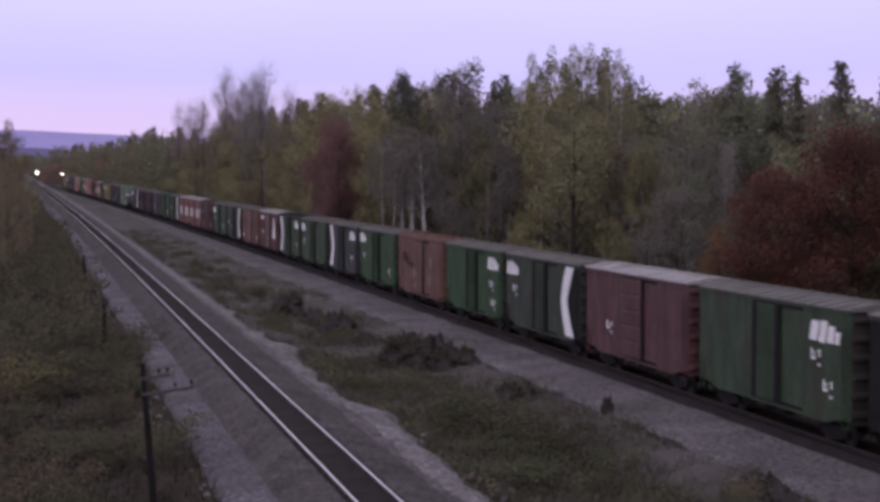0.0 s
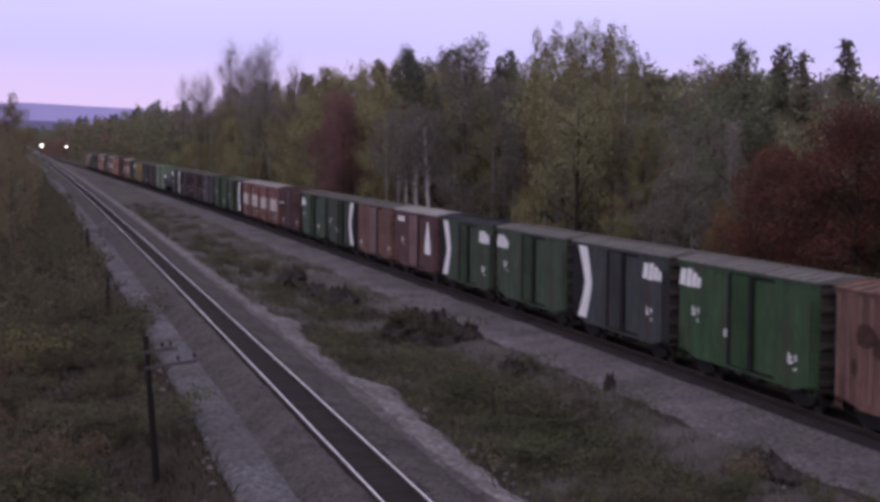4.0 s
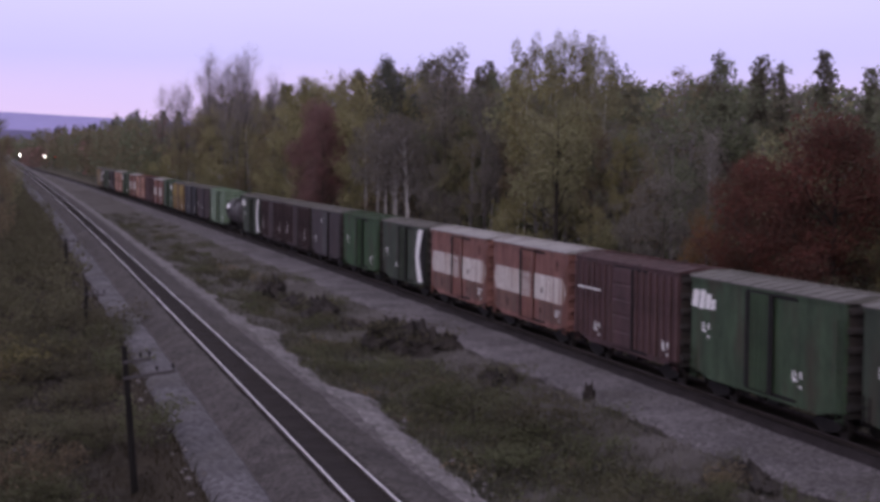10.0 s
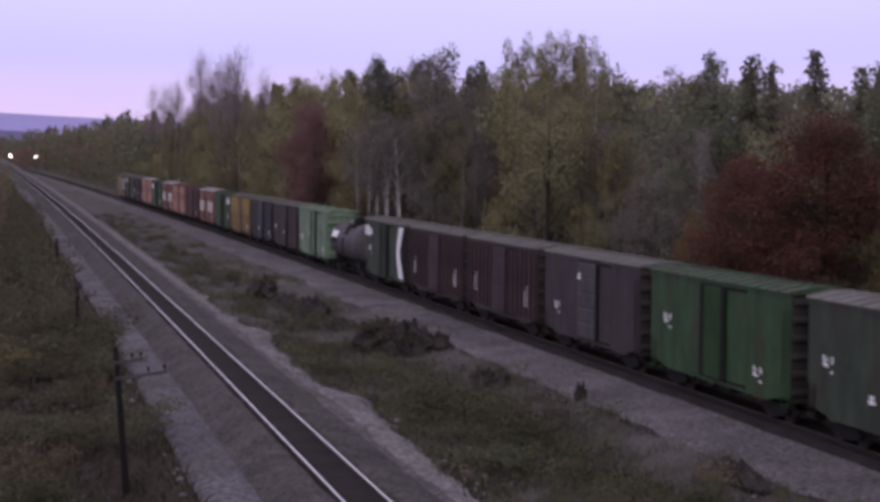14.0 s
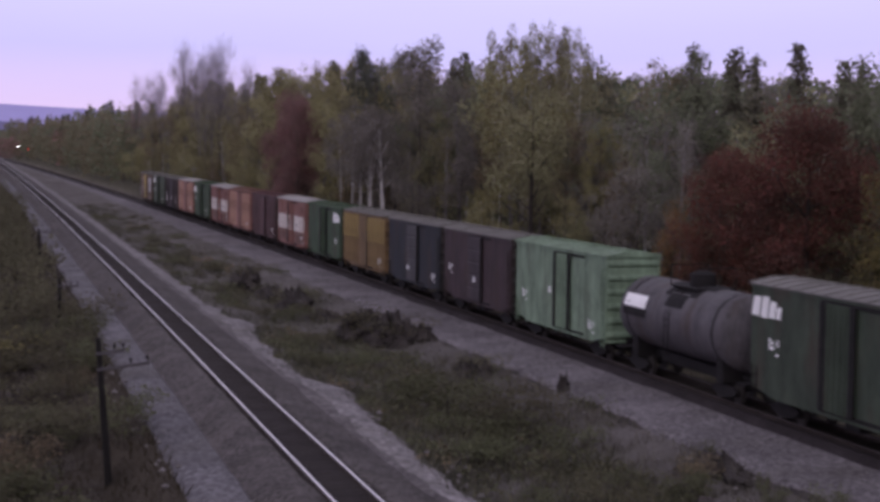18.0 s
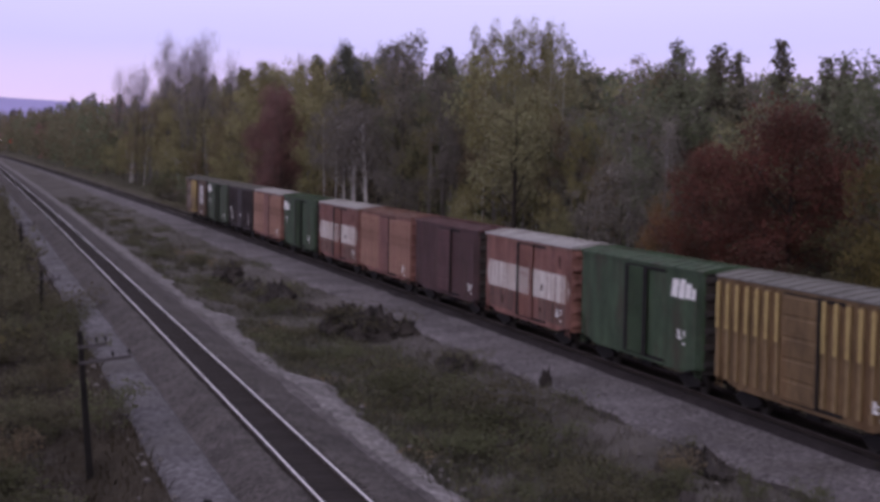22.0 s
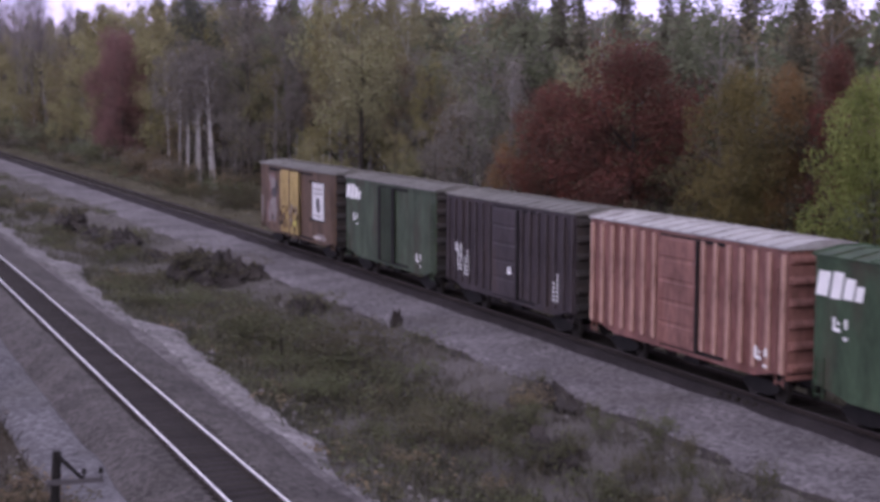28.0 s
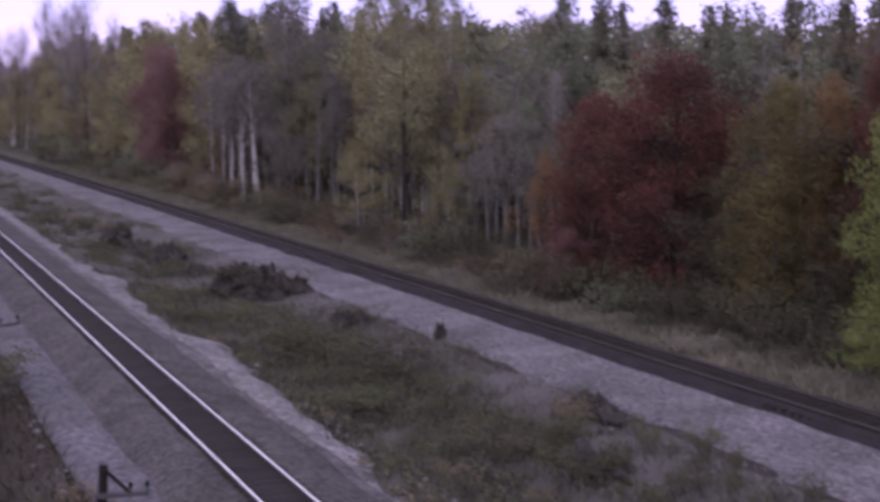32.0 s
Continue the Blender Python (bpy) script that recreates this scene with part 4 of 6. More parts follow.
def tank_car(label):
    root = tagged(new("tank_car"), label, "tank car", "cars of the freight train")
    bm = bmesh.new()
    R, zc, L = 1.74, 3.08, 5.5
    prof = [(-L - 0.62, 0.02), (-L - 0.55, 0.6), (-L - 0.38, 1.1), (-L - 0.16, 1.47), (-L, R)] + [(y, R) for y in (-4.2, -2.1, 0, 2.1, 4.2)] + [(L, R), (L + 0.16, 1.47), (L + 0.38, 1.1), (L + 0.55, 0.6), (L + 0.62, 0.02)]
    n, rings = 28, []
    for y, r in prof:
        rings.append([bm.verts.new((r * math.cos(2 * math.pi * i / n), y, zc + r * math.sin(2 * math.pi * i / n))) for i in range(n)])
    for a, b in zip(rings, rings[1:]):
        for i in range(n):
            f = bm.faces.new((a[i], a[(i + 1) % n], b[(i + 1) % n], b[i]))
            f.smooth = True
    bmesh.ops.recalc_face_normals(bm, faces=bm.faces)
    part("tank", bm, PAINT["tank"], root, "dark grey riveted tank shell")
    bm = bmesh.new()
    tube(bm, (0, -0.2, zc + R - 0.1), (0, -0.2, zc + R + 0.55), 0.62, 0.62, 18)
    tube(bm, (0, -0.2, zc + R + 0.55), (0, -0.2, zc + R + 0.68), 0.5, 0.3, 18)
    part("dome", bm, M_BLACK, root, "black dome")
    for k, (y0, y1, half) in enumerate(((-2.6, -1.9, 0.35), (-1.9, -1.2, 0.75), (-1.2, 0.7, 1.15), (0.7, 1.3, 0.8), (1.3, 1.9, 0.4))):
        bm = bmesh.new()
        for i in range(8):
            a0, a1 = math.pi / 2 - half + 2 * half * i / 8, math.pi / 2 - half + 2 * half * (i + 1) / 8
            q = [bm.verts.new(((R + 0.012) * math.cos(a), yy, zc + (R + 0.012) * math.sin(a))) for a in (a0, a1) for yy in (y0, y1)]
            bm.faces.new((q[0], q[1], q[3], q[2]))
        part("spill_stain", bm, M_BLACK, root, "black spill stain round the dome")
    part("walkway", boxes((-1.0, -0.45, -1.6, 1.2, zc + R - 0.12, zc + R - 0.05), (0.45, 1.0, -1.6, 1.2, zc + R - 0.12, zc + R - 0.05), bevel=0.01), M_BLACK, root)
    for y in (-1.6, 1.2):
        bm = bmesh.new()
        for x in (-1.0, 1.0):
            tube(bm, (x, y, zc + R - 0.1), (x, y, zc + R + 0.9), 0.025, 0.025, 6)
        tube(bm, (-1.0, y, zc + R + 0.9), (1.0, y, zc + R + 0.9), 0.025, 0.025, 6)
        part("handrail", bm, M_BLACK, root)
    for y in (-4.6, 4.6):
        part("saddle", boxes((-1.3, 1.3, y - 0.3, y + 0.3, 0.85, 1.9), bevel=0.03), M_BLACK, root)
        bm = bmesh.new()
        for i in range(20):
            a0, a1 = 2 * math.pi * i / 20, 2 * math.pi * (i + 1) / 20
            q = [bm.verts.new((r * math.cos(a), y + dy, zc + r * math.sin(a))) for a in (a0, a1) for r, dy in ((R + 0.02, -0.1), (R + 0.02, 0.1))]
            bm.faces.new((q[0], q[1], q[3], q[2]))
        part("strap", bm, M_BLACK, root)
    part("underframe", boxes((-0.35, 0.35, -BODY / 2, BODY / 2, 0.72, 1.25), (-1.3, 1.3, -BODY / 2, -BODY / 2 + 0.8, 1.0, 1.12), (-1.3, 1.3, BODY / 2 - 0.8, BODY / 2, 1.0, 1.12), bevel=0.02), M_BLACK, root)
    bm = bmesh.new()
    for i in range(6):
        a0, a1 = math.pi - 0.20 - i * 0.062, math.pi - 0.20 - (i + 1) * 0.062
        q = [bm.verts.new(((R + 0.015) * math.cos(a), yy, zc + (R + 0.015) * math.sin(a))) for a in (a0, a1) for yy in (2.6, 5.1)]
        bm.faces.new((q[0], q[1], q[3], q[2]))
    part("name_panel", bm, M_BRIGHT, root, "white panel above a dark one")
    bm = bmesh.new()
    for i in range(4):
        a0, a1 = math.pi + 0.06 - i * 0.06, math.pi + 0.06 - (i + 1) * 0.06
        q = [bm.verts.new(((R + 0.015) * math.cos(a), yy, zc + (R + 0.015) * math.sin(a))) for a in (a0, a1) for yy in (2.4, 5.1)]
        bm.faces.new((q[0], q[1], q[3], q[2]))
    part("name_panel", bm, M_BLACK, root, "dark panel under a white one")
    bm = bmesh.new()
    for y in (-0.25, 0.25):
        tube(bm, (-R - 0.05, y, 1.0), (-R - 0.05, y, zc + 0.3), 0.025, 0.025, 6)
        tube(bm, (-R - 0.05, y, zc + 0.3), (-0.9, y, zc + R - 0.05), 0.025, 0.025, 6)
    for i in range(8):
        z = 1.1 + i * 0.3
        tube(bm, (-R - 0.05, -0.25, z), (-R - 0.05, 0.25, z), 0.02, 0.02, 6)
    part("ladder", bm, M_BLACK, root)
    running_gear(root, 4.6)
    return root


def build_train():
    """Front to back; +y is the end away from the bridge."""
    W, SM, SP = "word", "small", "spot"
    cars = [
        boxcar("dark green steel boxcar with a white chevron", "dark_green", wedge=1, door="plug", logos=((W, -5.9, 4.2),)),
        boxcar("green steel boxcar with a plug door and white lettering", "green", door="plug", logos=((W, -5.9, 4.2), (SM, -4.6, 3.6), (SM, -5.6, 2.4))),
        boxcar("maroon steel boxcar with a pale roof", "maroon", roof="pale", logos=((SM, 3.0, 2.6),)),
        boxcar("dark green boxcar with a white chevron at its end", "dark_green", wedge=-1, door="plug", logos=((W, 4.7, 4.3), (SM, 4.8, 3.4))),
        boxcar("bright green boxcar with white lettering", "bright_green", door="plug", logos=((W, -5.9, 4.3), (SM, -5.0, 3.3), (SM, -5.4, 2.0))),
        boxcar("rust-brown boxcar with dark and pale blotches", "rust", roof="rust", ribs="low", extra=black_blotch),
        boxcar("green boxcar with white lettering and small patches", "bright_green", door="plug", logos=((W, 4.7, 4.4), (SM, 4.6, 3.2), (SM, -5.2, 2.2), (SP, 1.4, 2.4))),
        boxcar("grey-green boxcar with a white chevron at its end", "grey_green", wedge=1, door="plug", logos=((W, -5.9, 4.3), (SM, -5.0, 2.6))),
        boxcar("green boxcar with white lettering and a centre door", "green", door="plug", logos=((W, 4.7, 4.3), (SM, 4.6, 3.2))),
        boxcar("green boxcar with a plug door and white chevron", "green", roof="slate", wedge=1, door="plug", logos=((W, -5.9, 4.3), (SM, -5.2, 2.4))),
        boxcar("faded maroon boxcar with a white pear-shaped emblem", "maroon", roof="pale", ribs="low", door_paint="dusty_rose", logos=(("bar", 3.4, 4.7), (SM, 3.6, 3.1)), extra=pear_mark),
        boxcar("rust-red boxcar with a paler door and small white marks", "rust", roof="dark", ribs="low", door_paint="dusty_rose", logos=((SM, 5.0, 1.9), (SM, -6.2, 1.9))),
        boxcar("dark green boxcar with a white chevron at its end", "dark_green", wedge=-1, door="plug", logos=((SM, 5.0, 3.2), (SP, 2.0, 2.2))),
        boxcar("green boxcar with white lettering and a dark door frame", "green", roof="dark", door="plug", logos=((W, 4.7, 4.2), (SM, 5.0, 3.3), (SM, -3.6, 2.2))),
        boxcar("faded maroon ribbed boxcar with a thin white line", "dark_maroon", roof="dark_maroon", ribs=True, logos=(("line", 2.9, 3.9), (SM, 3.0, 1.9), (SM, -6.0, 1.9))),
        boxcar("faded orange boxcar with a broad white band", "orange", roof="pale", door="plug", band=True, logos=((SM, -5.8, 1.9),)),
        boxcar("faded orange boxcar with a broad white band", "orange", roof="pale", door="plug", band=True, logos=((SM, -5.8, 1.9),)),
        boxcar("dark green boxcar with a white chevron at its end", "dark_green", wedge=-1, door="plug", logos=((SM, 5.0, 3.2), (SP, 2.0, 2.0))),
        boxcar("bright green boxcar with small white marks", "bright_green", roof="green", door="plug", logos=((SM, 4.6, 3.4), (SM, -4.6, 2.0))),
        boxcar("dark purple-brown boxcar with a lighter door", "purple_brown", door_paint="grey", logos=((SP, 0.8, 4.4), (SM, 4.4, 2.6))),
        boxcar("dark maroon ribbed boxcar with columns of white lettering", "umber", ribs=True, logos=(("columns", 4.6, 2.2), ("columns", -5.6, 2.0))),
        boxcar("dark maroon ribbed boxcar with columns of white lettering", "umber", ribs=True, logos=(("columns", 4.8, 2.2), ("columns", -5.8, 2.0))),
        boxcar("dark green boxcar with white lettering and chevron", "dark_green", wedge=-1, door="plug", logos=((W, 4.7, 4.3), (SM, 4.6, 3.2))),
        tank_car("dark grey tank car with a white name panel"),
        boxcar("pale mint-green boxcar with a dark door frame", "pale_green", roof="pale_green", door="plug", door_at=-0.8, logos=((SM, 5.0, 2.6), (SP, 1.0, 3.0), (SM, -5.4, 1.8))),
        boxcar("dark purple-brown boxcar with a dull plum door", "umber", door_paint="plum", logos=((SM, 5.0, 3.0), (SP, -0.4, 2.4))),
        boxcar("dark slate-blue boxcar with a grey door", "slate", door_paint="grey", logos=((SM, -5.8, 1.9), (SP, 0.6, 2.0))),
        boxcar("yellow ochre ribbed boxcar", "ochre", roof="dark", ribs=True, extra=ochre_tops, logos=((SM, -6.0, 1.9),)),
        boxcar("green boxcar with a plug door and white lettering", "green", roof="green", door="plug", logos=((W, -5.9, 4.3), (SM, -5.2, 2.6))),
        boxcar("faded orange boxcar with a broad white band", "orange", roof="pale", door="plug", band=True, logos=((SM, -5.6, 1.9),)),
        boxcar("dark maroon boxcar with a corrugated door", "dark_maroon", roof="maroon", ribs="low", door_paint="maroon", logos=((SM, -5.8, 1.9),)),
        boxcar("faded orange ribbed boxcar with a lighter door", "orange", roof="rust", ribs=True, logos=((SM, -6.0, 1.8),)),
        boxcar("faded orange boxcar with a broad white band", "orange", roof="pale", door="plug", band=True, logos=((SM, -5.8, 1.9),)),
        boxcar("green boxcar with white lettering and a centre door", "green", roof="green", door="plug", logos=((W, 4.7, 4.3), (SM, 5.2, 3.4), (SM, -4.6, 2.0))),
        boxcar("faded orange ribbed boxcar with rust stains and pale roof", "orange", roof="pale", ribs=True, logos=((SM, -6.0, 1.8),)),
        boxcar("dull plum-brown ribbed boxcar with white lettering", "plum", ribs=True, door_paint="plum", logos=((SM, 4.9, 3.0), ("columns", 4.9, 1.9), ("columns", 4.1, 1.7), ("columns", -5.6, 1.6), (SP, -0.9, 2.3))),
        boxcar("faded sage-green boxcar with white lettering beside the last car", "sage", roof="dark", door="plug", door_paint="dark_green", logos=((W, 4.7, 4.4), (SM, 4.9, 3.3), (SM, -5.0, 1.8))),
        boxcar("brown boxcar with a yellow door and sprayed paint", "brown", roof="dark", door="slide", door_paint="yellow", door_at=-0.05, door_wide=0.64, extra=graffiti),
    ]
    return cars


CARS = build_train()
CARS[-1].scale = (1, 1.15, 1)
COUPLINGS = [52.6, 68.0, 83.2, 98.2, 113.2, 128.5, 143.9, 159.2, 174.3, 189.2, 204.2, 219.3, 234.4, 249.6, 265.0, 280.3, 295.7, 311.1, 326.5, 341.9, 357.2, 372.4, 387.2, 402.0, 416.8, 431.9, 446.8, 461.9, 477.2, 492.6, 508.0, 523.1, 538.4, 553.9, 569.2, 584.6, 600.3, 618.6]
COUPLINGS.insert(0, 37.3)


def on_track(y):
    s = 0.5
    slope = (far_x(y + s) - far_x(y - s)) / (2 * s)
    tilt = (far_z(y + s) - far_z(y - s)) / (2 * s)
    return pose(far_x(y), y, far_z(y), math.degrees(math.atan(tilt)), 0, -math.degrees(math.atan(slope)))


def motions():
    for i, car in enumerate(CARS):
        mid = (COUPLINGS[i] + COUPLINGS[i + 1]) / 2
        walk(car, [(t, on_track(mid - SPEED * t)) for t in range(0, 33, 2)])


# ---------------------------------------------------------------- plants
def leaf_quads(rng, centres, radii, count, size, flat=0.5):
    """Many small folded leaf clumps spread through a set of lobes."""
    centres, radii = np.asarray(centres, float), np.asarray(radii, float)
    vol = radii.prod(axis=1) ** 0.75
    pick = rng.choice(len(centres), count, p=vol / vol.sum())
    d = rng.normal(size=(count, 3))
    d /= np.linalg.norm(d, axis=1)[:, None]
    r = rng.uniform(0.25, 1.0, count) ** 0.5 * (1 + 0.25 * rng.normal(size=count) ** 2 * 0.3)
    pos = centres[pick] + d * r[:, None] * radii[pick]
    n = d * 0.6 + rng.normal(size=(count, 3)) * 0.7 + np.array((0, 0, flat))
    n /= np.linalg.norm(n, axis=1)[:, None]
    u = np.cross(n, rng.normal(size=(count, 3)))
    u /= np.linalg.norm(u, axis=1)[:, None]
    v = np.cross(n, u)
    s = size * rng.uniform(0.55, 1.35, count)[:, None]
    fold = n * s * 0.25
    corners = (pos - u * s * 0.55 - v * s * 0.28, pos + v * s * -0.42 + fold, pos + u * s * 0.6 + v * s * 0.1, pos + v * s * 0.5 + fold)
    verts = np.stack(corners, axis=1).reshape(-1, 3)
    return verts


def quads_mesh(name, verts, mat):
    n = len(verts) // 4
    me = bpy.data.meshes.new(name)
    me.vertices.add(len(verts))
    me.vertices.foreach_set("co", verts.astype(np.float32).ravel())
    me.loops.add(n * 4)
    me.loops.foreach_set("vertex_index", np.arange(n * 4, dtype=np.int32))
    me.polygons.add(n)
    me.polygons.foreach_set("loop_start", np.arange(0, n * 4, 4, dtype=np.int32))
    me.materials.append(mat)
    me.update(calc_edges=True)
    return me


def limb(bm, rng, p, way, length, r, depth, tips, n=6, droop=0.0):
    """A crooked limb in three pieces that forks."""
    p, way = Vector(p), Vector(way).normalized()
    for i in range(3):
        bendy = Vector(rng.normal(size=3) * 0.16)
        way = (way + bendy + Vector((0, 0, 0.06 - droop))).normalized()
        q = p + way * length / 3
        r1 = r * 0.8
        tube(bm, p, q, r, r1, n)
        p, r = q, r1
        if depth and i:
            side = Vector(rng.normal(size=3) * 0.75)
            limb(bm, rng, p, way + side, length * 0.55, r * 0.6, depth - 1, tips, max(3, n - 1), droop)
    tips.append(p)


def tree_kind(kind, seed):
    """Trunk mesh and crown mesh of one kind of tree, at a usual size."""
    rng = np.random.default_rng(seed)
    bm, tips = bmesh.new(), []
    if kind == "round":
        h, spread = 13.0, 3.3
        top = Vector((rng.normal() * 0.4, rng.normal() * 0.4, h * 0.72))
        tube(bm, (0, 0, -0.3), top * 0.45, 0.20, 0.15, 8)
        tube(bm, top * 0.45, top, 0.15, 0.05, 7)
        for i in range(9):
            a, k = i * 2.4 + rng.uniform(-0.3, 0.3), 0.22 + 0.07 * i
            limb(bm, rng, top * k, (math.cos(a), math.sin(a), 0.7), spread * 0.9, 0.07, 1, tips, 5)
        cs = [tuple(t) for t in tips] + [(rng.normal() * spread * 0.45, rng.normal() * spread * 0.45, h * k) for k in rng.uniform(0.35, 0.95, 10)]
        rs = [np.array((1.15, 1.15, 0.95)) * rng.uniform(0.7, 1.25) for _ in cs]
        crown = leaf_quads(rng, cs, rs, 4600, 0.18)
    elif kind == "full":
        h, spread = 14.5, 4.4
        top = Vector((0.2, 0.1, h * 0.8))
        tube(bm, (0, 0, -0.3), top * 0.4, 0.26, 0.18, 8)
        tube(bm, top * 0.4, top, 0.18, 0.05, 7)
        for i in range(12):
            a, k = i * 2.4, 0.12 + 0.06 * i
            limb(bm, rng, top * k, (math.cos(a), math.sin(a), 0.6), spread * 0.8, 0.08, 1, tips, 5)
        cs, rs = [tuple(t) for t in tips], [np.array((1.0, 1.0, 0.9)) * rng.uniform(0.6, 1.1) for _ in tips]
        for i in range(96):
            k = rng.uniform(0.05, 0.97)
            w = spread * (0.78 + 0.22 * min(1, k / 0.3)) * math.sqrt(max(0.0, 1 - max(0.0, (k - 0.42) / 0.58) ** 2.6))
            a = rng.uniform(0, 2 * math.pi)
            q = w * rng.uniform(0.2, 1.0) * (0.92 + 0.42 * noise.noise((math.cos(a) * 1.6, math.sin(a) * 1.6, k * 3.0 + seed)))
            cs.append((q * math.cos(a), q * math.sin(a), h * k))
            rs.append(np.array((1.3, 1.3, 1.2)) * rng.uniform(0.4, 1.45))
        crown = leaf_quads(rng, cs, rs, 30000, 0.145, flat=0.05)
    elif kind == "tall":
        h = 18.0
        top = Vector((rng.normal() * 0.5, rng.normal() * 0.5, h * 0.95))
        tube(bm, (0, 0, -0.3), top * 0.5, 0.17, 0.12, 7)
        tube(bm, top * 0.5, top, 0.12, 0.03, 6)
        for i in range(11):
            a, k = i * 2.4, 0.42 + 0.052 * i
            limb(bm, rng, top * k, (math.cos(a), math.sin(a), 1.1), 2.6 * (1.25 - k * 0.6), 0.05, 1, tips, 4)
        cs = [tuple(t) for t in tips] + [(rng.normal() * 0.9, rng.normal() * 0.9, h * k) for k in rng.uniform(0.5, 0.98, 6)]
        rs = [np.array((0.85, 0.85, 1.0)) * rng.uniform(0.5, 1.15) for _ in cs]
        crown = leaf_quads(rng, cs, rs, 2700, 0.20)
    elif kind == "birch":
        h = 17.0
        lean = rng.normal(size=2) * 0.5
        top = Vector((lean[0], lean[1], h * 0.97))
        mid = top * 0.5 + Vector((rng.normal() * 0.2, rng.normal() * 0.2, 0))
        tube(bm, (0, 0, -0.3), mid, 0.17, 0.13, 7)
        tube(bm, mid, top, 0.13, 0.03, 6)
        for i in range(13):
            a, k = i * 2.4, 0.34 + 0.048 * i
            limb(bm, rng, top * k, (math.cos(a), math.sin(a), 1.5), 2.3 * (1.2 - k * 0.6), 0.045, 1, tips, 4)
        cs = [tuple(t) for t in tips]
        rs = [np.array((0.75, 0.75, 0.9)) * rng.uniform(0.5, 1.15) for _ in cs]
        crown = leaf_quads(rng, cs, rs, 1000, 0.19)
    elif kind == "pine":
        h = 19.0
        tube(bm, (0, 0, -0.3), (0.1, 0, h), 0.2, 0.03, 7)
        cs, rs = [], []
        for i in range(64):
            k = 0.3 + 0.7 * (i / 63) ** 0.9
            w = 2.1 * (1.06 - k) ** 0.7 * rng.uniform(0.15, 1.0)
            a = i * 2.4
            q = Vector((w * math.cos(a), w * math.sin(a), h * k + rng.normal() * 0.2))
            if i % 2:
                tube(bm, (0, 0, h * k - 0.3), q, 0.04, 0.015, 4)
            cs.append(tuple(q))
            rs.append(np.array((0.8, 0.8, 0.75)) * rng.uniform(0.6, 1.25) * (1.3 - 0.65 * k))
        crown = leaf_quads(rng, cs, rs, 2400, 0.30, flat=0.2)
    elif kind == "bare":
        h = 19.0
        top = Vector((rng.normal() * 0.6, rng.normal() * 0.6, h * 0.9))
        tube(bm, (0, 0, -0.3), top * 0.5, 0.22, 0.15, 7)
        tube(bm, top * 0.5, top, 0.15, 0.03, 6)
        for i in range(14):
            a, k = i * 2.4, 0.35 + 0.045 * i
            limb(bm, rng, top * k, (math.cos(a), math.sin(a), 2.0), 4.6 * (1.2 - k * 0.6), 0.085, 2, tips, 4)
        count = 1500
        twigs = rng.normal(size=(count, 3)) * 0.6 + np.asarray([tuple(tips[i]) for i in rng.integers(0, len(tips), count)])
        way = rng.normal(size=(count, 3)) * 0.4 + np.array((0, 0, 0.8))
        side = np.cross(way, rng.normal(size=(count, 3)))
        side /= np.linalg.norm(side, axis=1)[:, None]
        tufts = leaf_quads(rng, [tuple(t) for t in tips], [(0.5, 0.5, 0.8)] * len(tips), 220, 0.2)
        crown = np.stack((twigs - side * 0.02, twigs + side * 0.02, twigs + way * 0.9 + side * 0.006, twigs + way * 0.9 - side * 0.006), axis=1).reshape(-1, 3)
        crown = np.concatenate((crown, tufts))
    else:
        h = 2.4
        for i in range(7):
            a = i * 0.9 + rng.uniform(-0.2, 0.2)
            limb(bm, rng, (0.15 * math.cos(a), 0.15 * math.sin(a), -0.1), (math.cos(a) * 0.7, math.sin(a) * 0.7, 1.0), 1.7, 0.03, 1, tips, 4)
        cs = [tuple(t) for t in tips] + [(rng.normal() * 0.6, rng.normal() * 0.6, rng.uniform(0.3, 1.6)) for _ in range(8)]
        rs = [np.array((0.5, 0.5, 0.42)) * rng.uniform(0.6, 1.2) for _ in cs]
        crown = leaf_quads(rng, cs, rs, 1000, 0.115)
    return mesh_of(kind + "_trunk", bm, M_BARK), quads_mesh(kind + "_crown", crown, M_OLIVE)


KINDS = {k: [tree_kind(k, 11 * i + len(k)) for i in range(n)] for k, n in (("round", 4), ("full", 3), ("tall", 4), ("birch", 4), ("pine", 3), ("bare", 3), ("shrub", 4))}
CROWN_WORDS = {
    M_OLIVE: "olive", M_GREEN: "dull green", M_YELLOW: "yellowing", M_LIME: "bright yellow-green", M_ORANGE: "orange", M_RED: "dark red",
    M_MOSS: "dull olive", M_GOLD: "olive-gold", M_MAROON: "maroon", M_BROWN: "brown", M_SCRUB: "dark brown", M_GREYLEAF: "grey and nearly leafless", M_PINE: "dark evergreen", M_EVERGREEN: "dull evergreen", M_TWIG: "leafless grey",
}
SHAPE_WORDS = {"round": "rounded broadleaf tree in the autumn forest", "full": "broad tree leafy down to the ground", "tall": "tall slender tree in the autumn forest", "birch": "slim pale-trunked tree with a thin crown", "pine": "conifer standing above the forest", "bare": "tall tree above the forest edge", "shrub": "shrub in rough ground by the railway"}
plant_rng = random.Random(21)


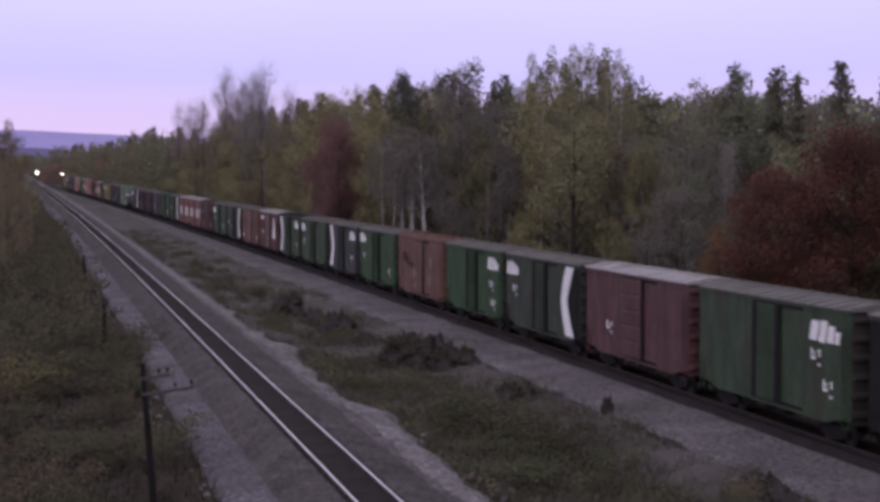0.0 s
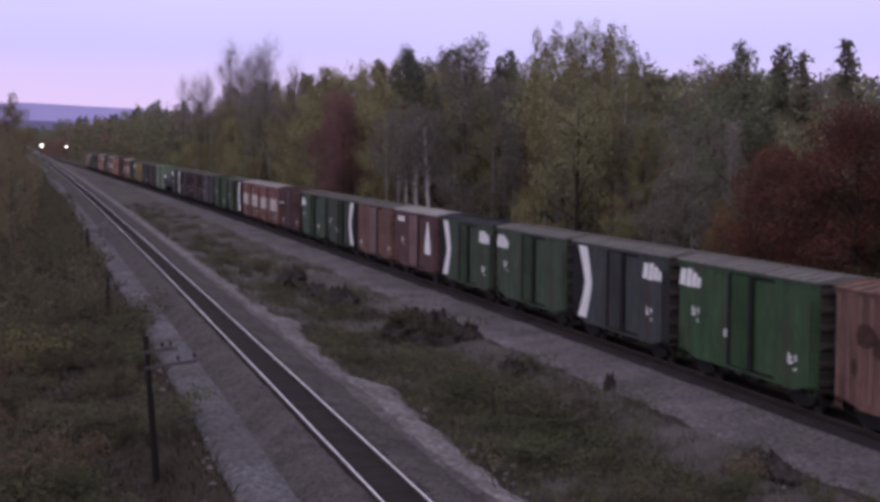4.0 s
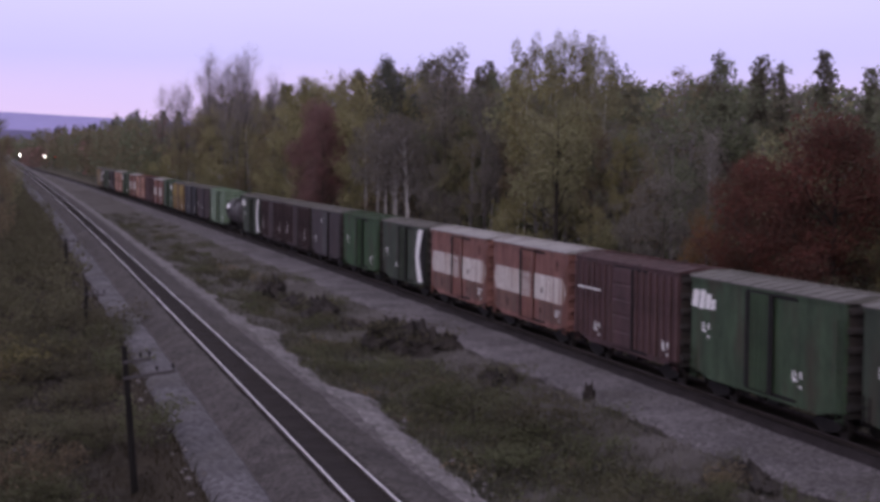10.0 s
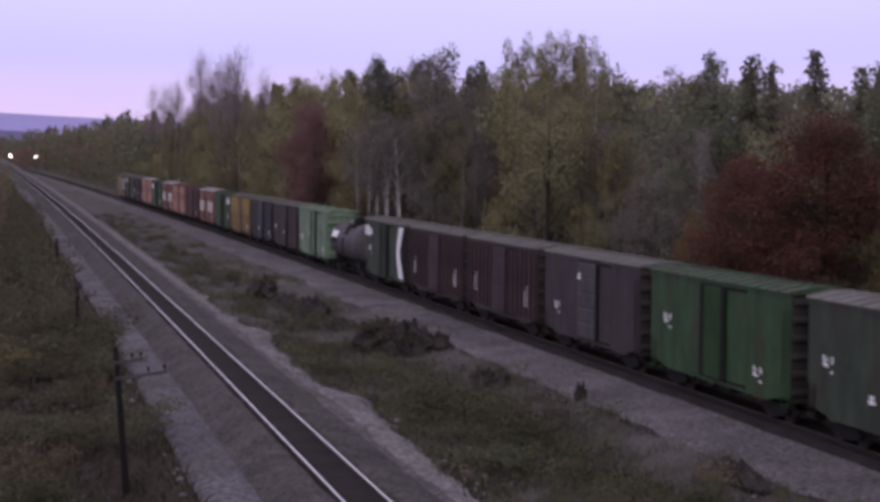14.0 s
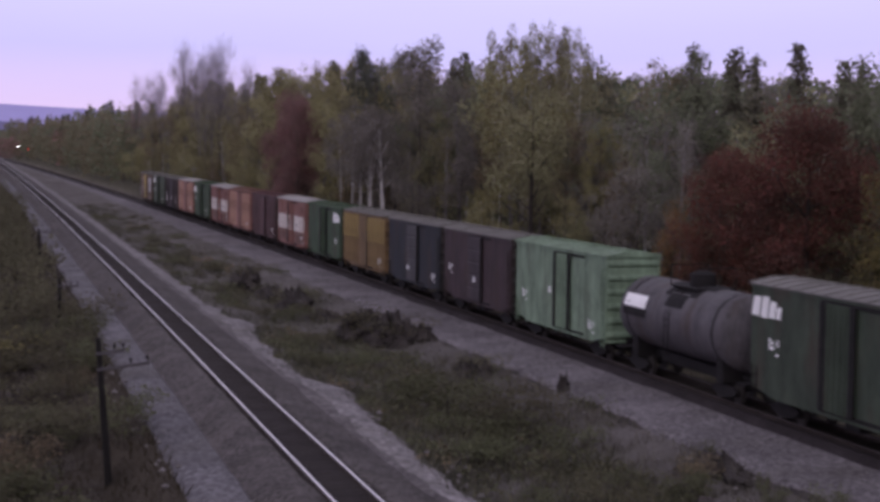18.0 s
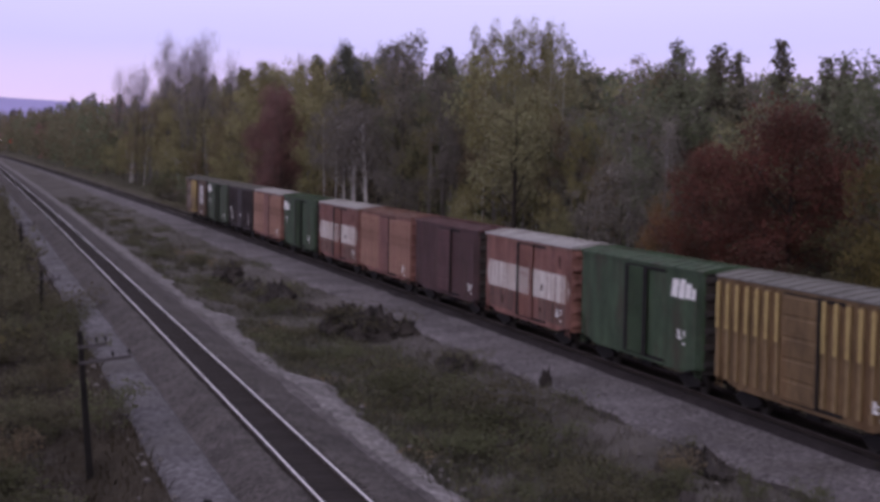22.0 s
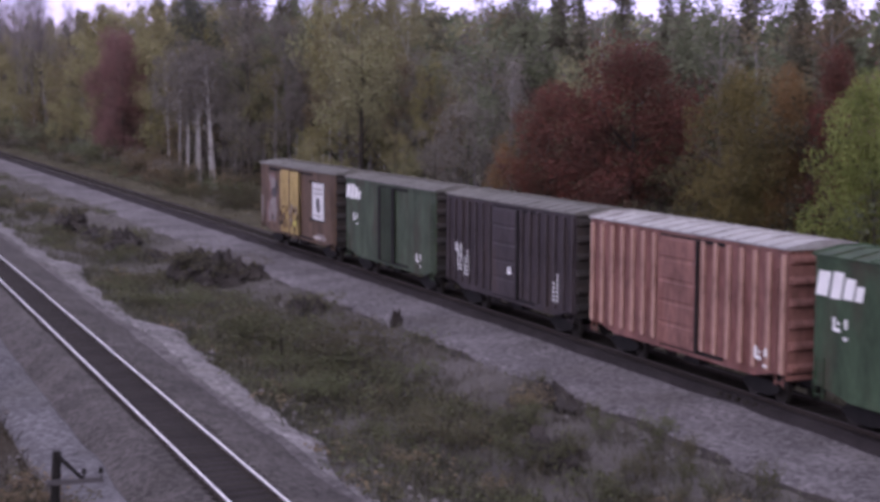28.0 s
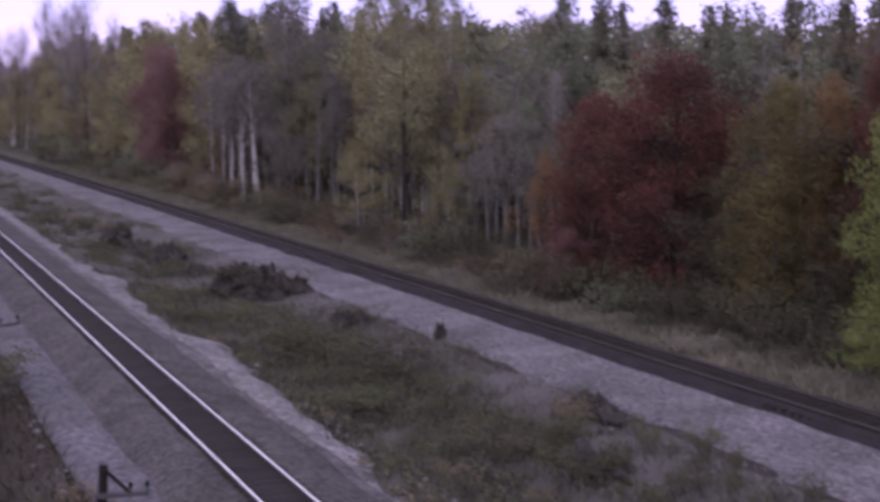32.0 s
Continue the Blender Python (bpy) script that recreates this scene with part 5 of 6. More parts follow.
def plant(kind, x, y, height, leaves, bark=None, width=None, group="", label="", sink=0.0, seed=None):
    usual = {"round": 13.0, "full": 14.5, "tall": 18.5, "birch": 17.6, "pine": 19.3, "bare": 19.5, "shrub": 2.2}[kind]
    trunk, crown = KINDS[kind][plant_rng.randrange(len(KINDS[kind])) if seed is None else seed]
    name = "shrub" if kind == "shrub" else "tree"
    root = tagged(new(name), label or "%s %s" % (CROWN_WORDS[leaves], SHAPE_WORDS[kind]), name, group or ("lineside shrubs" if kind == "shrub" else "trees of the forest"))
    k = height / usual
    w = k * (width or plant_rng.uniform(0.85, 1.2))
    root.matrix_basis = pose(x, y, land(x, y) - sink, 0, 0, plant_rng.uniform(0, 360)) @ Matrix.Diagonal((w, w, k, 1))
    part("stem" if kind == "shrub" else "trunk", trunk, bark or M_BARK, root)
    part("crown", crown, leaves, root)
    return root


def forest():
    r = plant_rng
    mix_low = [M_OLIVE] * 4 + [M_GREEN] * 2 + [M_BROWN] * 3 + [M_YELLOW, M_GREYLEAF, M_GREYLEAF]
    mix_mid = [M_OLIVE] * 6 + [M_GREEN] * 2 + [M_BROWN] * 2 + [M_GREYLEAF] * 2 + [M_YELLOW]
    mix_far = [M_GOLD] * 6 + [M_OLIVE] * 3 + [M_YELLOW] * 2 + [M_BROWN]
    mix_back = [M_GREEN] * 4 + [M_BROWN] * 3 + [M_GREYLEAF] * 2 + [M_OLIVE]
    mix_near = [M_SCRUB] * 4 + [M_GREEN] * 2 + [M_BROWN]
    # front row, middle rows, back row
    kept = ((213, 16, 43), (74, 14, 43), (62, 9.5, 42.5), (50, 6, 41), (120, 6, 40), (92.6, 6, 40.5), (172, 17, 41.5))
    y = 22.0
    while y < 430:
        grow = 1.0 + 0.3 * min(1, y / 300)
        if not any(abs(y - q) < w for q, w, _ in kept):
            plant(r.choice(("round", "round", "tall")), far_x(y) + r.uniform(9.5, 12.5), y + r.uniform(-1, 1), r.uniform(6, 10) * grow, r.choice(mix_low if y < 185 else mix_far), M_BIRCH if y > 115 and r.random() < 0.4 else None)
        y += r.uniform(3.6, 5.6) * (1 + y / 260)
    for lo, hi, h0, h1, kinds, bark in ((12.5, 17, 11, 13.6, ("round", "tall", "birch"), M_PALEBARK), (17, 21, 13.2, 15.4, ("birch", "tall", "round", "birch"), M_PALEBARK), (20, 24, 15.0, 16.6, ("birch", "tall", "round", "pine"), M_PALEBARK), (24, 31, 15.6, 17.2, ("pine", "tall", "pine"), None), (31, 42, 14.2, 15.8, ("pine",), None)):
        y = 20.0
        while y < (82 if lo > 30 else 400):
            grow = 1.0 + max(0.0, min(0.5, (y - 95) * 0.0036)) + (0.06 if lo > 19 and y < 130 else 0.0)
            k = "pine" if lo > 19 and y < 82 and r.random() < 0.5 else r.choice(kinds)
            if lo < 17 and 68 < y < 84:
                y += 3.0
                continue
            plant(k, far_x(y) + r.uniform(lo, hi), y + r.uniform(-1.5, 1.5), r.uniform(h0, h1) * grow, (M_PINE if y < 62 or lo > 30 else M_EVERGREEN) if k == "pine" else r.choice(mix_far if y > 185 else (mix_near if y < 62 else (mix_mid if lo < 17 else mix_back))), bark if k == "birch" or k == "tall" and r.random() < 0.6 else None)
            y += r.uniform(3.4, 5.2) * (1 + y / 230) * (0.7 if lo > 23 else 1.0)
    # brush of the forest edge, low in front and taller behind
    for lo, hi, h0, h1, step in ((5.6, 7.4, 0.6, 1.5, 1.5), (7.2, 10.0, 1.3, 3.0, 1.7)):
        y = 26.0
        while y < 300:
            if r.random() < (0.35 if 50 < y < 76 and lo < 7 else 0.85):
                # From 52 to 84 only dark leaves, deep shade put in their colour.
                plant("shrub", far_x(y) + r.uniform(lo, hi), y, r.uniform(h0, h1) * (1 + max(0, y - 120) / 250), M_SCRUB if 52 < y < 84 else r.choice([M_MOSS, M_GREEN, M_BROWN, M_BROWN, M_SCRUB, M_SCRUB, M_GREYLEAF]), width=r.uniform(1.1, 1.6))
            y += step * r.uniform(0.7, 1.5) * (1 + y / 220)


def marked_trees():
    """Trees that stand out from the forest."""
    P = plant
    P("full", 43.7, 76.0, 13.4, M_RED, M_DARKBARK, width=1.22, seed=0, label="broad dark red maple leafy down to the ground")
    P("full", 41.4, 81.5, 11.4, M_RED, width=0.95, seed=1, label="smaller red maple beside a broad red maple")
    P("round", 40.0, 84.8, 9.0, M_ORANGE, width=0.62, label="small orange maple at the foot of a red one")
    P("round", 39.0, 80.5, 4.6, M_MAROON, width=1.2, label="low maroon sapling under the red maple")
    P("full", 42.7, 64.0, 11.8, M_AMBER, width=0.78, seed=1, label="amber and olive tree beside the red maple")
    P("full", 45.2, 63.0, 12.6, M_ORANGE, width=0.42, seed=2, label="orange-brown tree behind a yellowing one")
    P("full", 46.2, 60.2, 12.8, M_RED, width=0.5, seed=1, label="red maple half hidden behind yellow trees")
    P("round", 49.0, 58.0, 13.2, M_MAROON, width=0.95, label="maroon maple half hidden behind yellow trees")
    P("full", 41.6, 51.6, 12.3, M_LIME, width=0.74, seed=2, label="bright yellow-green young tree near the tracks")
    P("round", 44.0, 49.0, 13.5, M_GREEN, label="dull green tree behind a bright young one")
    P("tall", 42.6, 46.8, 14.0, M_GREEN, M_BIRCH, label="white-trunked birch near the tracks")
    P("round", 38.0, 50.0, 3.3, M_LIME, width=1.3, label="bright yellow-green bush at the forest edge")
    P("shrub", 38.4, 73.5, 1.6, M_GREEN, width=1.6, label="low dark green bush at the forest edge")
    # Dark thickets added to stand in for deep shade under the maples.
    for x, y, h in ((44.5, 71.0, 6.5), (46.5, 67.5, 7.5), (43.6, 68.2, 4.6), (47.5, 72.5, 8.0), (44.8, 58.5, 6.0), (46.8, 54.0, 7.0), (43.4, 60.5, 3.8)):
        P("round", x, y, h, M_SCRUB, width=1.6, label="dark brown thicket added for the shade below the maples")
    for i in range(16):
        y = 50.0 + 1.7 * i
        P("shrub", far_x(y) + 8.2 + 0.9 * math.sin(i * 2.1), y, 1.7 + 0.7 * math.sin(i * 1.3), M_SCRUB, width=1.3, label="dark brush below the maples at the forest edge")
    P("shrub", 36.6, 84.5, 1.6, M_SCRUB, width=1.4)
    P("round", 40.0, 120.0, 7.4, M_GOLD, width=1.15, label="young yellow-orange tree at the forest edge")
    P("round", 42.0, 108.4, 8.4, M_GOLD, width=0.55, label="slim yellow-olive young tree at the forest edge")
    P("tall", 40.4, 112.5, 16.0, M_OLIVE, M_DARKBARK, width=1.5, label="dark-trunked olive tree at the forest edge")
    P("tall", 40.8, 93.5, 10.6, M_GREYLEAF, width=1.35, label="grey nearly leafless bushy tree at the forest edge")
    P("tall", 40.5, 98.0, 9.4, M_GREYLEAF, width=1.3, label="grey nearly leafless bushy tree at the forest edge")
    for y, x, h in ((219, 41.6, 18.5), (211, 41.0, 17.5)):
        P("full", x, y, h, M_MAROON, width=0.75, label="dark maroon tree at the forest edge")
    for y, x in ((162, 41.4), (166, 41.9), (168.5, 41.3), (172, 41.8), (174.5, 41.3), (180, 41.6), (185, 41.5)):
        P("tall", x, y, plant_rng.uniform(14.5, 17), M_GREYLEAF, M_BIRCH, label="white-trunked birch with a thin grey crown")
    for y, x, h in ((94, 44.6, 13.2), (97.5, 46.2, 14), (101, 45.2, 13.6), (103, 47.0, 14.4), (106, 45.6, 13.4), (110, 46.6, 14.6), (113.5, 45.4, 13.8), (116, 47.2, 15)):
        P("birch", x, y, h, M_GREYLEAF, M_PALEBARK, width=0.9, label="slender pale-trunked tree with a sparse grey crown")
    for y, x, h in ((127, 46, 19.0), (133, 47, 19.5), (121, 46.5, 18.5)):
        P("round", x, y, h, M_YELLOW if y == 127 else M_OLIVE, width=0.85, label="tall yellow-olive tree at the forest edge")
    for y, x, h in ((151, 50, 23.4), (147, 49.5, 23.2), (143, 50.5, 23.2), (140, 50, 22.9), (136.5, 51, 22.6), (133, 50, 22.3), (130, 51, 21.9), (127, 50, 21.6)):
        P("tall", x, y, h, M_YELLOW if y in (147, 133) else M_OLIVE, M_BIRCH, width=0.5, label="tall thin-crowned aspen above the forest")
    for y, x, h in ((165, 46, 23.5), (168, 47, 23), (190, 47, 23.8), (194, 48, 23.5)):
        P("tall", x, y, h, M_PINE if y > 180 else M_GREYLEAF, width=0.9, label="tall thin tree above the forest")
    for y, x, h in ((335, 40, 30), (345, 41, 28), (322, 41, 29.5), (288, 41.2, 28), (297, 42, 29.5), (308, 41, 27), (315, 42, 29), (420, 36.8, 26), (405, 38, 25.5), (390, 38.5, 27), (375, 39, 26), (268, 43, 24.5)):
        P("bare", x, y, h, M_TWIG, width=0.6)
    for y, d, h in ((812, 24, 18.5), (798, 21, 17.5), (640, 20, 19.5), (606, 14, 19.3), (600, 24, 22.3), (590, 21, 21), (546, 24, 23.6), (538, 21, 22.6), (470, 22, 22.5), (452, 24, 22)):
        P("pine", far_x(y) + d, y, h, M_PINE, width=1.3, label="dark conifer standing above the distant woods")
    # far bank of scrub beyond the access road
    r = plant_rng
    for y, x, h in ((170, -3.6, 15), (196, -3.8, 19), (215, -2.6, 15.5), (240, -4.6, 19.5), (262, -2.9, 14), (300, -3.6, 16)):
        P("tall" if h > 15 else "round", x, y, h, M_BROWN if y < 240 else M_OLIVE, width=0.75, group="trees on the bank")
    for y in range(140, 420, 14):
        d = r.uniform(-20, -15)
        k = r.choice(("round", "tall", "bare", "round"))
        P(k, near_x(y) + d, y + r.uniform(-4, 4), r.uniform(9, 15) + y * 0.01, M_TWIG if k == "bare" else r.choice((M_BROWN, M_OLIVE, M_GREYLEAF)), group="trees on the bank")
    P("shrub", -0.6, 92, 2.6, M_YELLOW, width=1.6, group="scrub on the bank")
    y = 40.0
    while y < 112:
        for _ in range(4):
            d = r.uniform(-15, -5.2)
            if abs(y - 55) < 7 and d > -9.5:
                d -= 3.5
            P("shrub", near_x(y) + d, y + r.uniform(-2, 2), r.uniform(0.7, 1.8) * (1 + y / 300), r.choice((M_BROWN, M_SCRUB, M_SCRUB, M_SCRUB, M_MOSS)), width=r.uniform(1.0, 1.9), group="scrub on the bank")
        y += r.uniform(2.2, 3.4) * (1 + y / 250)
    # bushes in the ditch between the tracks
    for x, yy, h, w, leaf in ((20.7, 130, 1.9, 1.0, M_SCRUB), (21.3, 122, 1.0, 1.6, M_MOSS), (21.9, 114, 1.3, 2.0, M_SCRUB), (22.6, 95, 1.6, 2.0, M_SCRUB), (23.8, 92, 1.5, 2.0, M_SCRUB), (24.7, 77, 1.0, 2.2, M_SCRUB),
                              (19.6, 72, 1.2, 2.2, M_MOSS), (20.4, 67, 1.4, 2.4, M_MOSS), (21.4, 62, 1.4, 2.4, M_SCRUB), (20.2, 60, 1.1, 2.2, M_MOSS), (22.8, 58, 1.0, 2.0, M_MOSS),
                              (18.6, 49, 1.0, 2.0, M_MOSS), (20.5, 47, 1.2, 1.8, M_SCRUB), (23.0, 48, 1.0, 1.6, M_MOSS), (24.6, 50, 0.9, 1.4, M_BROWN), (21.5, 43, 1.0, 2.0, M_MOSS), (18.0, 55, 0.9, 2.0, M_MOSS), (19.0, 82, 1.0, 2.2, M_MOSS), (20.2, 106, 1.0, 2.2, M_MOSS)):
        P("shrub", x, yy, h * 1.25, leaf, width=w * 0.85, group="bushes between the tracks", sink=0.1)
    for _ in range(22):
        yy = r.uniform(36, 57)
        w = r.uniform(10.5, 16.2)
        P("shrub", near_x(yy) + w / 21.9 * (far_x(yy) - near_x(yy)), yy, r.uniform(0.6, 1.2), r.choice((M_SCRUB, M_SCRUB, M_MOSS, M_MOSS)), width=r.uniform(0.5, 0.9), group="bushes between the tracks", sink=0.05, label="small upright bush on the slope below the bench")
    for _ in range(44):
        yy = 24 + 170 * r.random() ** 1.5
        w = r.uniform(6.0, 12.8)
        x = near_x(yy) + w / 21.9 * (far_x(yy) - near_x(yy))
        P("shrub", x, yy, r.uniform(0.5, 1.1), r.choice((M_BROWN, M_MOSS, M_MOSS, M_SCRUB, M_SCRUB, M_SCRUB)), width=r.uniform(1.0, 1.8), group="bushes between the tracks", sink=0.05, label="low tangled bush in the ditch between tracks")


def far_woods():
    """Woods too far off to count, and the dense depth behind the forest edge."""
    rng = np.random.default_rng(5)
    sets = {"far": [], "olive": [], "dark": [], "maroon": [], "brown": [], "grey": []}
    y = 420.0
    while y < 1250:
        for _ in range(3):
            d, h = rng.uniform(8, 34), ramp(y, (420, 20), (500, 18.5), (600, 17.5), (720, 16.5), (830, 15.5), (870, 8), (1250, 8)) * rng.uniform(0.85, 1.1)
            x = far_x(y) + d
            key = "dark" if rng.random() < 0.3 else ("maroon" if rng.random() < 0.08 else "far")
            z = land(x, y)
            n = 5
            cs = [(x + rng.normal() * 1.6, y + rng.normal() * 1.6, z + h * k) for k in np.linspace(0.15, 0.95, n)]
            rs = [(2.3 * (1.1 - abs(k - 0.5)), 2.3, h * 0.14) for k in np.linspace(0.15, 0.95, n)]
            sets[key].append(leaf_quads(rng, cs, rs, 150, 0.9))
            if y > 360:
                x = near_x(y) - rng.uniform(15, 36)
                h = rng.uniform(8, 15)
                z = land(x, y)
                cs = [(x + rng.normal(), y + rng.normal(), z + h * k) for k in np.linspace(0.1, 0.95, n)]
                sets["maroon" if rng.random() < 0.2 else "far"].append(leaf_quads(rng, cs, rs, 110, 0.8))
        y += 4.5 + (y - 400) * 0.012
    y = 15.0
    while y < 430:
        for lo, hi, top in ((22, 32, 13.2), (30, 42, 14.4), (42, 55, 14.8), (55, 75, 15)):
            x = far_x(y) + rng.uniform(lo, hi)
            z = land(x, y)
            top *= 1.12 if y < 75 else 1 + max(0.0, min(0.5, (y - 95) * 0.0036))
            cs = [(x + rng.normal() * 1.5, y + rng.normal() * 1.5, z + top * k) for k in (0.1, 0.3, 0.5, 0.7, 0.88)]
            rs = [(2.2, 2.6, 2.2)] * 5
            sets["dark" if y < 85 else ("dark", "dark", "olive", "grey")[rng.integers(0, 4)]].append(leaf_quads(rng, cs, rs, 420, 0.6))
        y += 2.6 + y * 0.004
    y = 112.0
    while y < 420:
        for _ in range(4):
            x = near_x(y) - rng.uniform(5.2, 17)
            h = rng.uniform(0.9, 2.2) * (1 + y / 300)
            z = land(x, y)
            sets["brown"].append(leaf_quads(rng, [(x, y, z + h * 0.3), (x + 0.4, y + 0.6, z + h * 0.7)], [(1.3, 1.5, h * 0.4)] * 2, 90, 0.3))
        y += 2.4 * (1 + y / 400)
    for x, yy, h in ((3.0, 735, 9), (6.0, 742, 10), (0.5, 750, 8), (9, 755, 9)):
        z = land(x, yy)
        sets["maroon"].append(leaf_quads(rng, [(x, yy, z + h * k) for k in (0.2, 0.5, 0.8)], [(2.4, 2.4, 2.4)] * 3, 240, 0.7))
    for key, mat, label in (("far", M_FARLEAF, "distant brown and olive autumn woods"), ("olive", M_OLIVE, "olive depth of the autumn forest behind its edge"), ("dark", M_GREEN, "dark depth of the forest behind its edge"), ("maroon", M_MAROON, "distant maroon autumn trees"), ("brown", M_SCRUB, "brown scrub far along the bank"), ("grey", M_GREYLEAF, "grey leafless depth of the forest")):
        if sets[key]:
            tagged(new("woods", quads_mesh("woods_" + key, np.concatenate(sets[key]), mat)), label, "woods", kind="stuff")


def blades(rng, xy, height, width):
    """Upright narrow blades, two to a tuft root."""
    n = len(xy)
    z = np.array([land(a, b) for a, b in xy])
    base = np.column_stack((xy, z - 0.03))
    lean = rng.normal(size=(n, 3)) * np.array((0.4, 0.4, 0)) + np.array((0, 0, 1.0))
    a = rng.uniform(0, 2 * math.pi, n)
    side = np.column_stack((np.cos(a), np.sin(a), np.zeros(n)))
    h = (height * rng.uniform(0.4, 1.4, n))[:, None]
    w = (width * rng.uniform(0.6, 1.5, n))[:, None]
    return np.stack((base - side * w, base + side * w, base + lean * h + side * w * 0.25, base + lean * h - side * w * 0.25), axis=1).reshape(-1, 3)


def cover(w, y):
    """How thickly weeds grow at w across the ditch: full in its floor, thin on the far slope and in bare patches."""
    k = ramp(w, (spill(y) - 0.5, 0.1), (spill(y) + 0.5, 0.95), (11.5, 1.0), (13.4, 0.45), (15.2, 0.2), (16.2, 0.3))
    k *= ramp(y, (20, 0.6), (48, 0.7), (58, 1.0), (88, 1.0), (100, 0.55), (300, 0.4))
    return k + 0.75 * noise.noise((w * 0.45, y * 0.13, 11)) + 0.3 * noise.noise((w * 1.3, y * 0.5, 4)) - 0.1


def ditch_points(rng, n, y0, y1, power, floor=0.25):
    """Places in the ditch, kept where the weeds are thick."""
    y = y0 + (y1 - y0) * rng.random(n) ** power
    w = rng.uniform(3.6, 16.4, n)
    keep = np.array([cover(a, b) > floor + 0.5 * c for a, b, c in zip(w, y, rng.random(n))])
    y, w = y[keep], w[keep]
    x = np.array([near_x(b) + a / 21.9 * (far_x(b) - near_x(b)) for a, b in zip(w, y)])
    return np.column_stack((x, y))


def weeds():
    rng = np.random.default_rng(9)
    for n, mat, tall, floor, words in ((60000, M_BANK, 0.42, 0.3, "dark olive weeds in the ditch between the tracks"), (42000, M_GRASS, 0.34, -0.1, "dry tan grass in the ditch between the tracks")):
        xy = ditch_points(rng, n, 21, 300, 1.6, floor)
        tagged(new("weeds", quads_mesh("ditch_weeds", blades(rng, xy, tall, 0.03), mat)), words, "weeds", kind="stuff")
    xy = np.column_stack((np.zeros(26000), 21 + 62 * rng.random(26000) ** 1.2))
    xy[:, 0] = [near_x(b) + a / 21.9 * (far_x(b) - near_x(b)) for a, b in zip(rng.uniform(5.0, 16.0, len(xy)), xy[:, 1])]
    keep = np.array([noise.noise((a * 0.8, b * 0.8, 21)) > 0.02 + 0.2 * c for (a, b), c in zip(xy, rng.random(len(xy)))])
    tagged(new("weeds", quads_mesh("ditch_tufts", blades(rng, xy[keep], 0.5, 0.022), M_STRAW)), "tufts of taupe dead grass in the ditch", "weeds", kind="stuff")
    for n, mat, words in ((900, M_SCRUB, "dark matted undergrowth in the ditch"), (640, M_MOSS, "dull olive matted undergrowth in the ditch"), (120, M_BROWN, "brown matted undergrowth in the ditch")):
        xy = ditch_points(rng, n * 2, 22, 260, 1.4, 0.35)
        cs = [(a, b, land(a, b) + 0.12) for a, b in xy]
        rs = [np.array((0.75, 0.95, 0.34)) * rng.uniform(0.6, 1.5) for _ in cs]
        tagged(new("undergrowth", quads_mesh("undergrowth", leaf_quads(rng, cs, rs, 62 * len(cs), 0.14, flat=0.8), mat)), words, "undergrowth", kind="stuff")
    n = 44000
    y = 30 + 300 * rng.random(n) ** 1.6
    x = np.array([near_x(b) for b in y]) + rng.uniform(-19, -4.5, n)
    tagged(new("weeds", quads_mesh("bank_weeds", blades(rng, np.column_stack((x, y)), 0.36, 0.034), M_BANKWEED)), "dark dry weeds on the bank", "weeds", kind="stuff")
    n = 26000
    y = 22 + 260 * rng.random(n) ** 1.5
    x = np.array([far_x(b) for b in y]) + 2.0 + 5.5 * rng.random(n) ** 1.2
    tagged(new("weeds", quads_mesh("verge_weeds", blades(rng, np.column_stack((x, y)), 0.38, 0.05), M_VERGE)), "short dry grass along the forest edge", "weeds", kind="stuff")


def loose_rocks():
    rng = random.Random(8)
    bm = bmesh.new()
    lines = ((near_x, near_z, -4.7, 0.4, -0.75, 160), (near_x, near_z, 4.7, 0.5, -0.85, 130), (far_x, far_z, -6.6, 0.45, -0.75, 260))
    for xo, zo, d, s, dz, n in lines:
        for _ in range(n):
            y = 38 + 150 * rng.random() ** 1.5
            r = rng.uniform(0.04, 0.17)
            c = Vector((xo(y) + d + rng.gauss(0, s), y, zo(y) + dz))
            vs = [bm.verts.new(c + Vector(v) * r * rng.uniform(0.7, 1.2)) for v in ((1, 0, 0), (-1, 0.1, 0), (0, 1, 0), (0.1, -1, 0), (0, 0, 0.9), (0, 0, -0.8))]
            for t in ((0, 2, 4), (2, 1, 4), (1, 3, 4), (3, 0, 4), (2, 0, 5), (1, 2, 5), (3, 1, 5), (0, 3, 5)):
                bm.faces.new([vs[i] for i in t])
    tagged(new("rocks", mesh_of("rocks", bm, M_ROCK)), "loose grey rocks along the gravel edges", "rocks", kind="stuff")


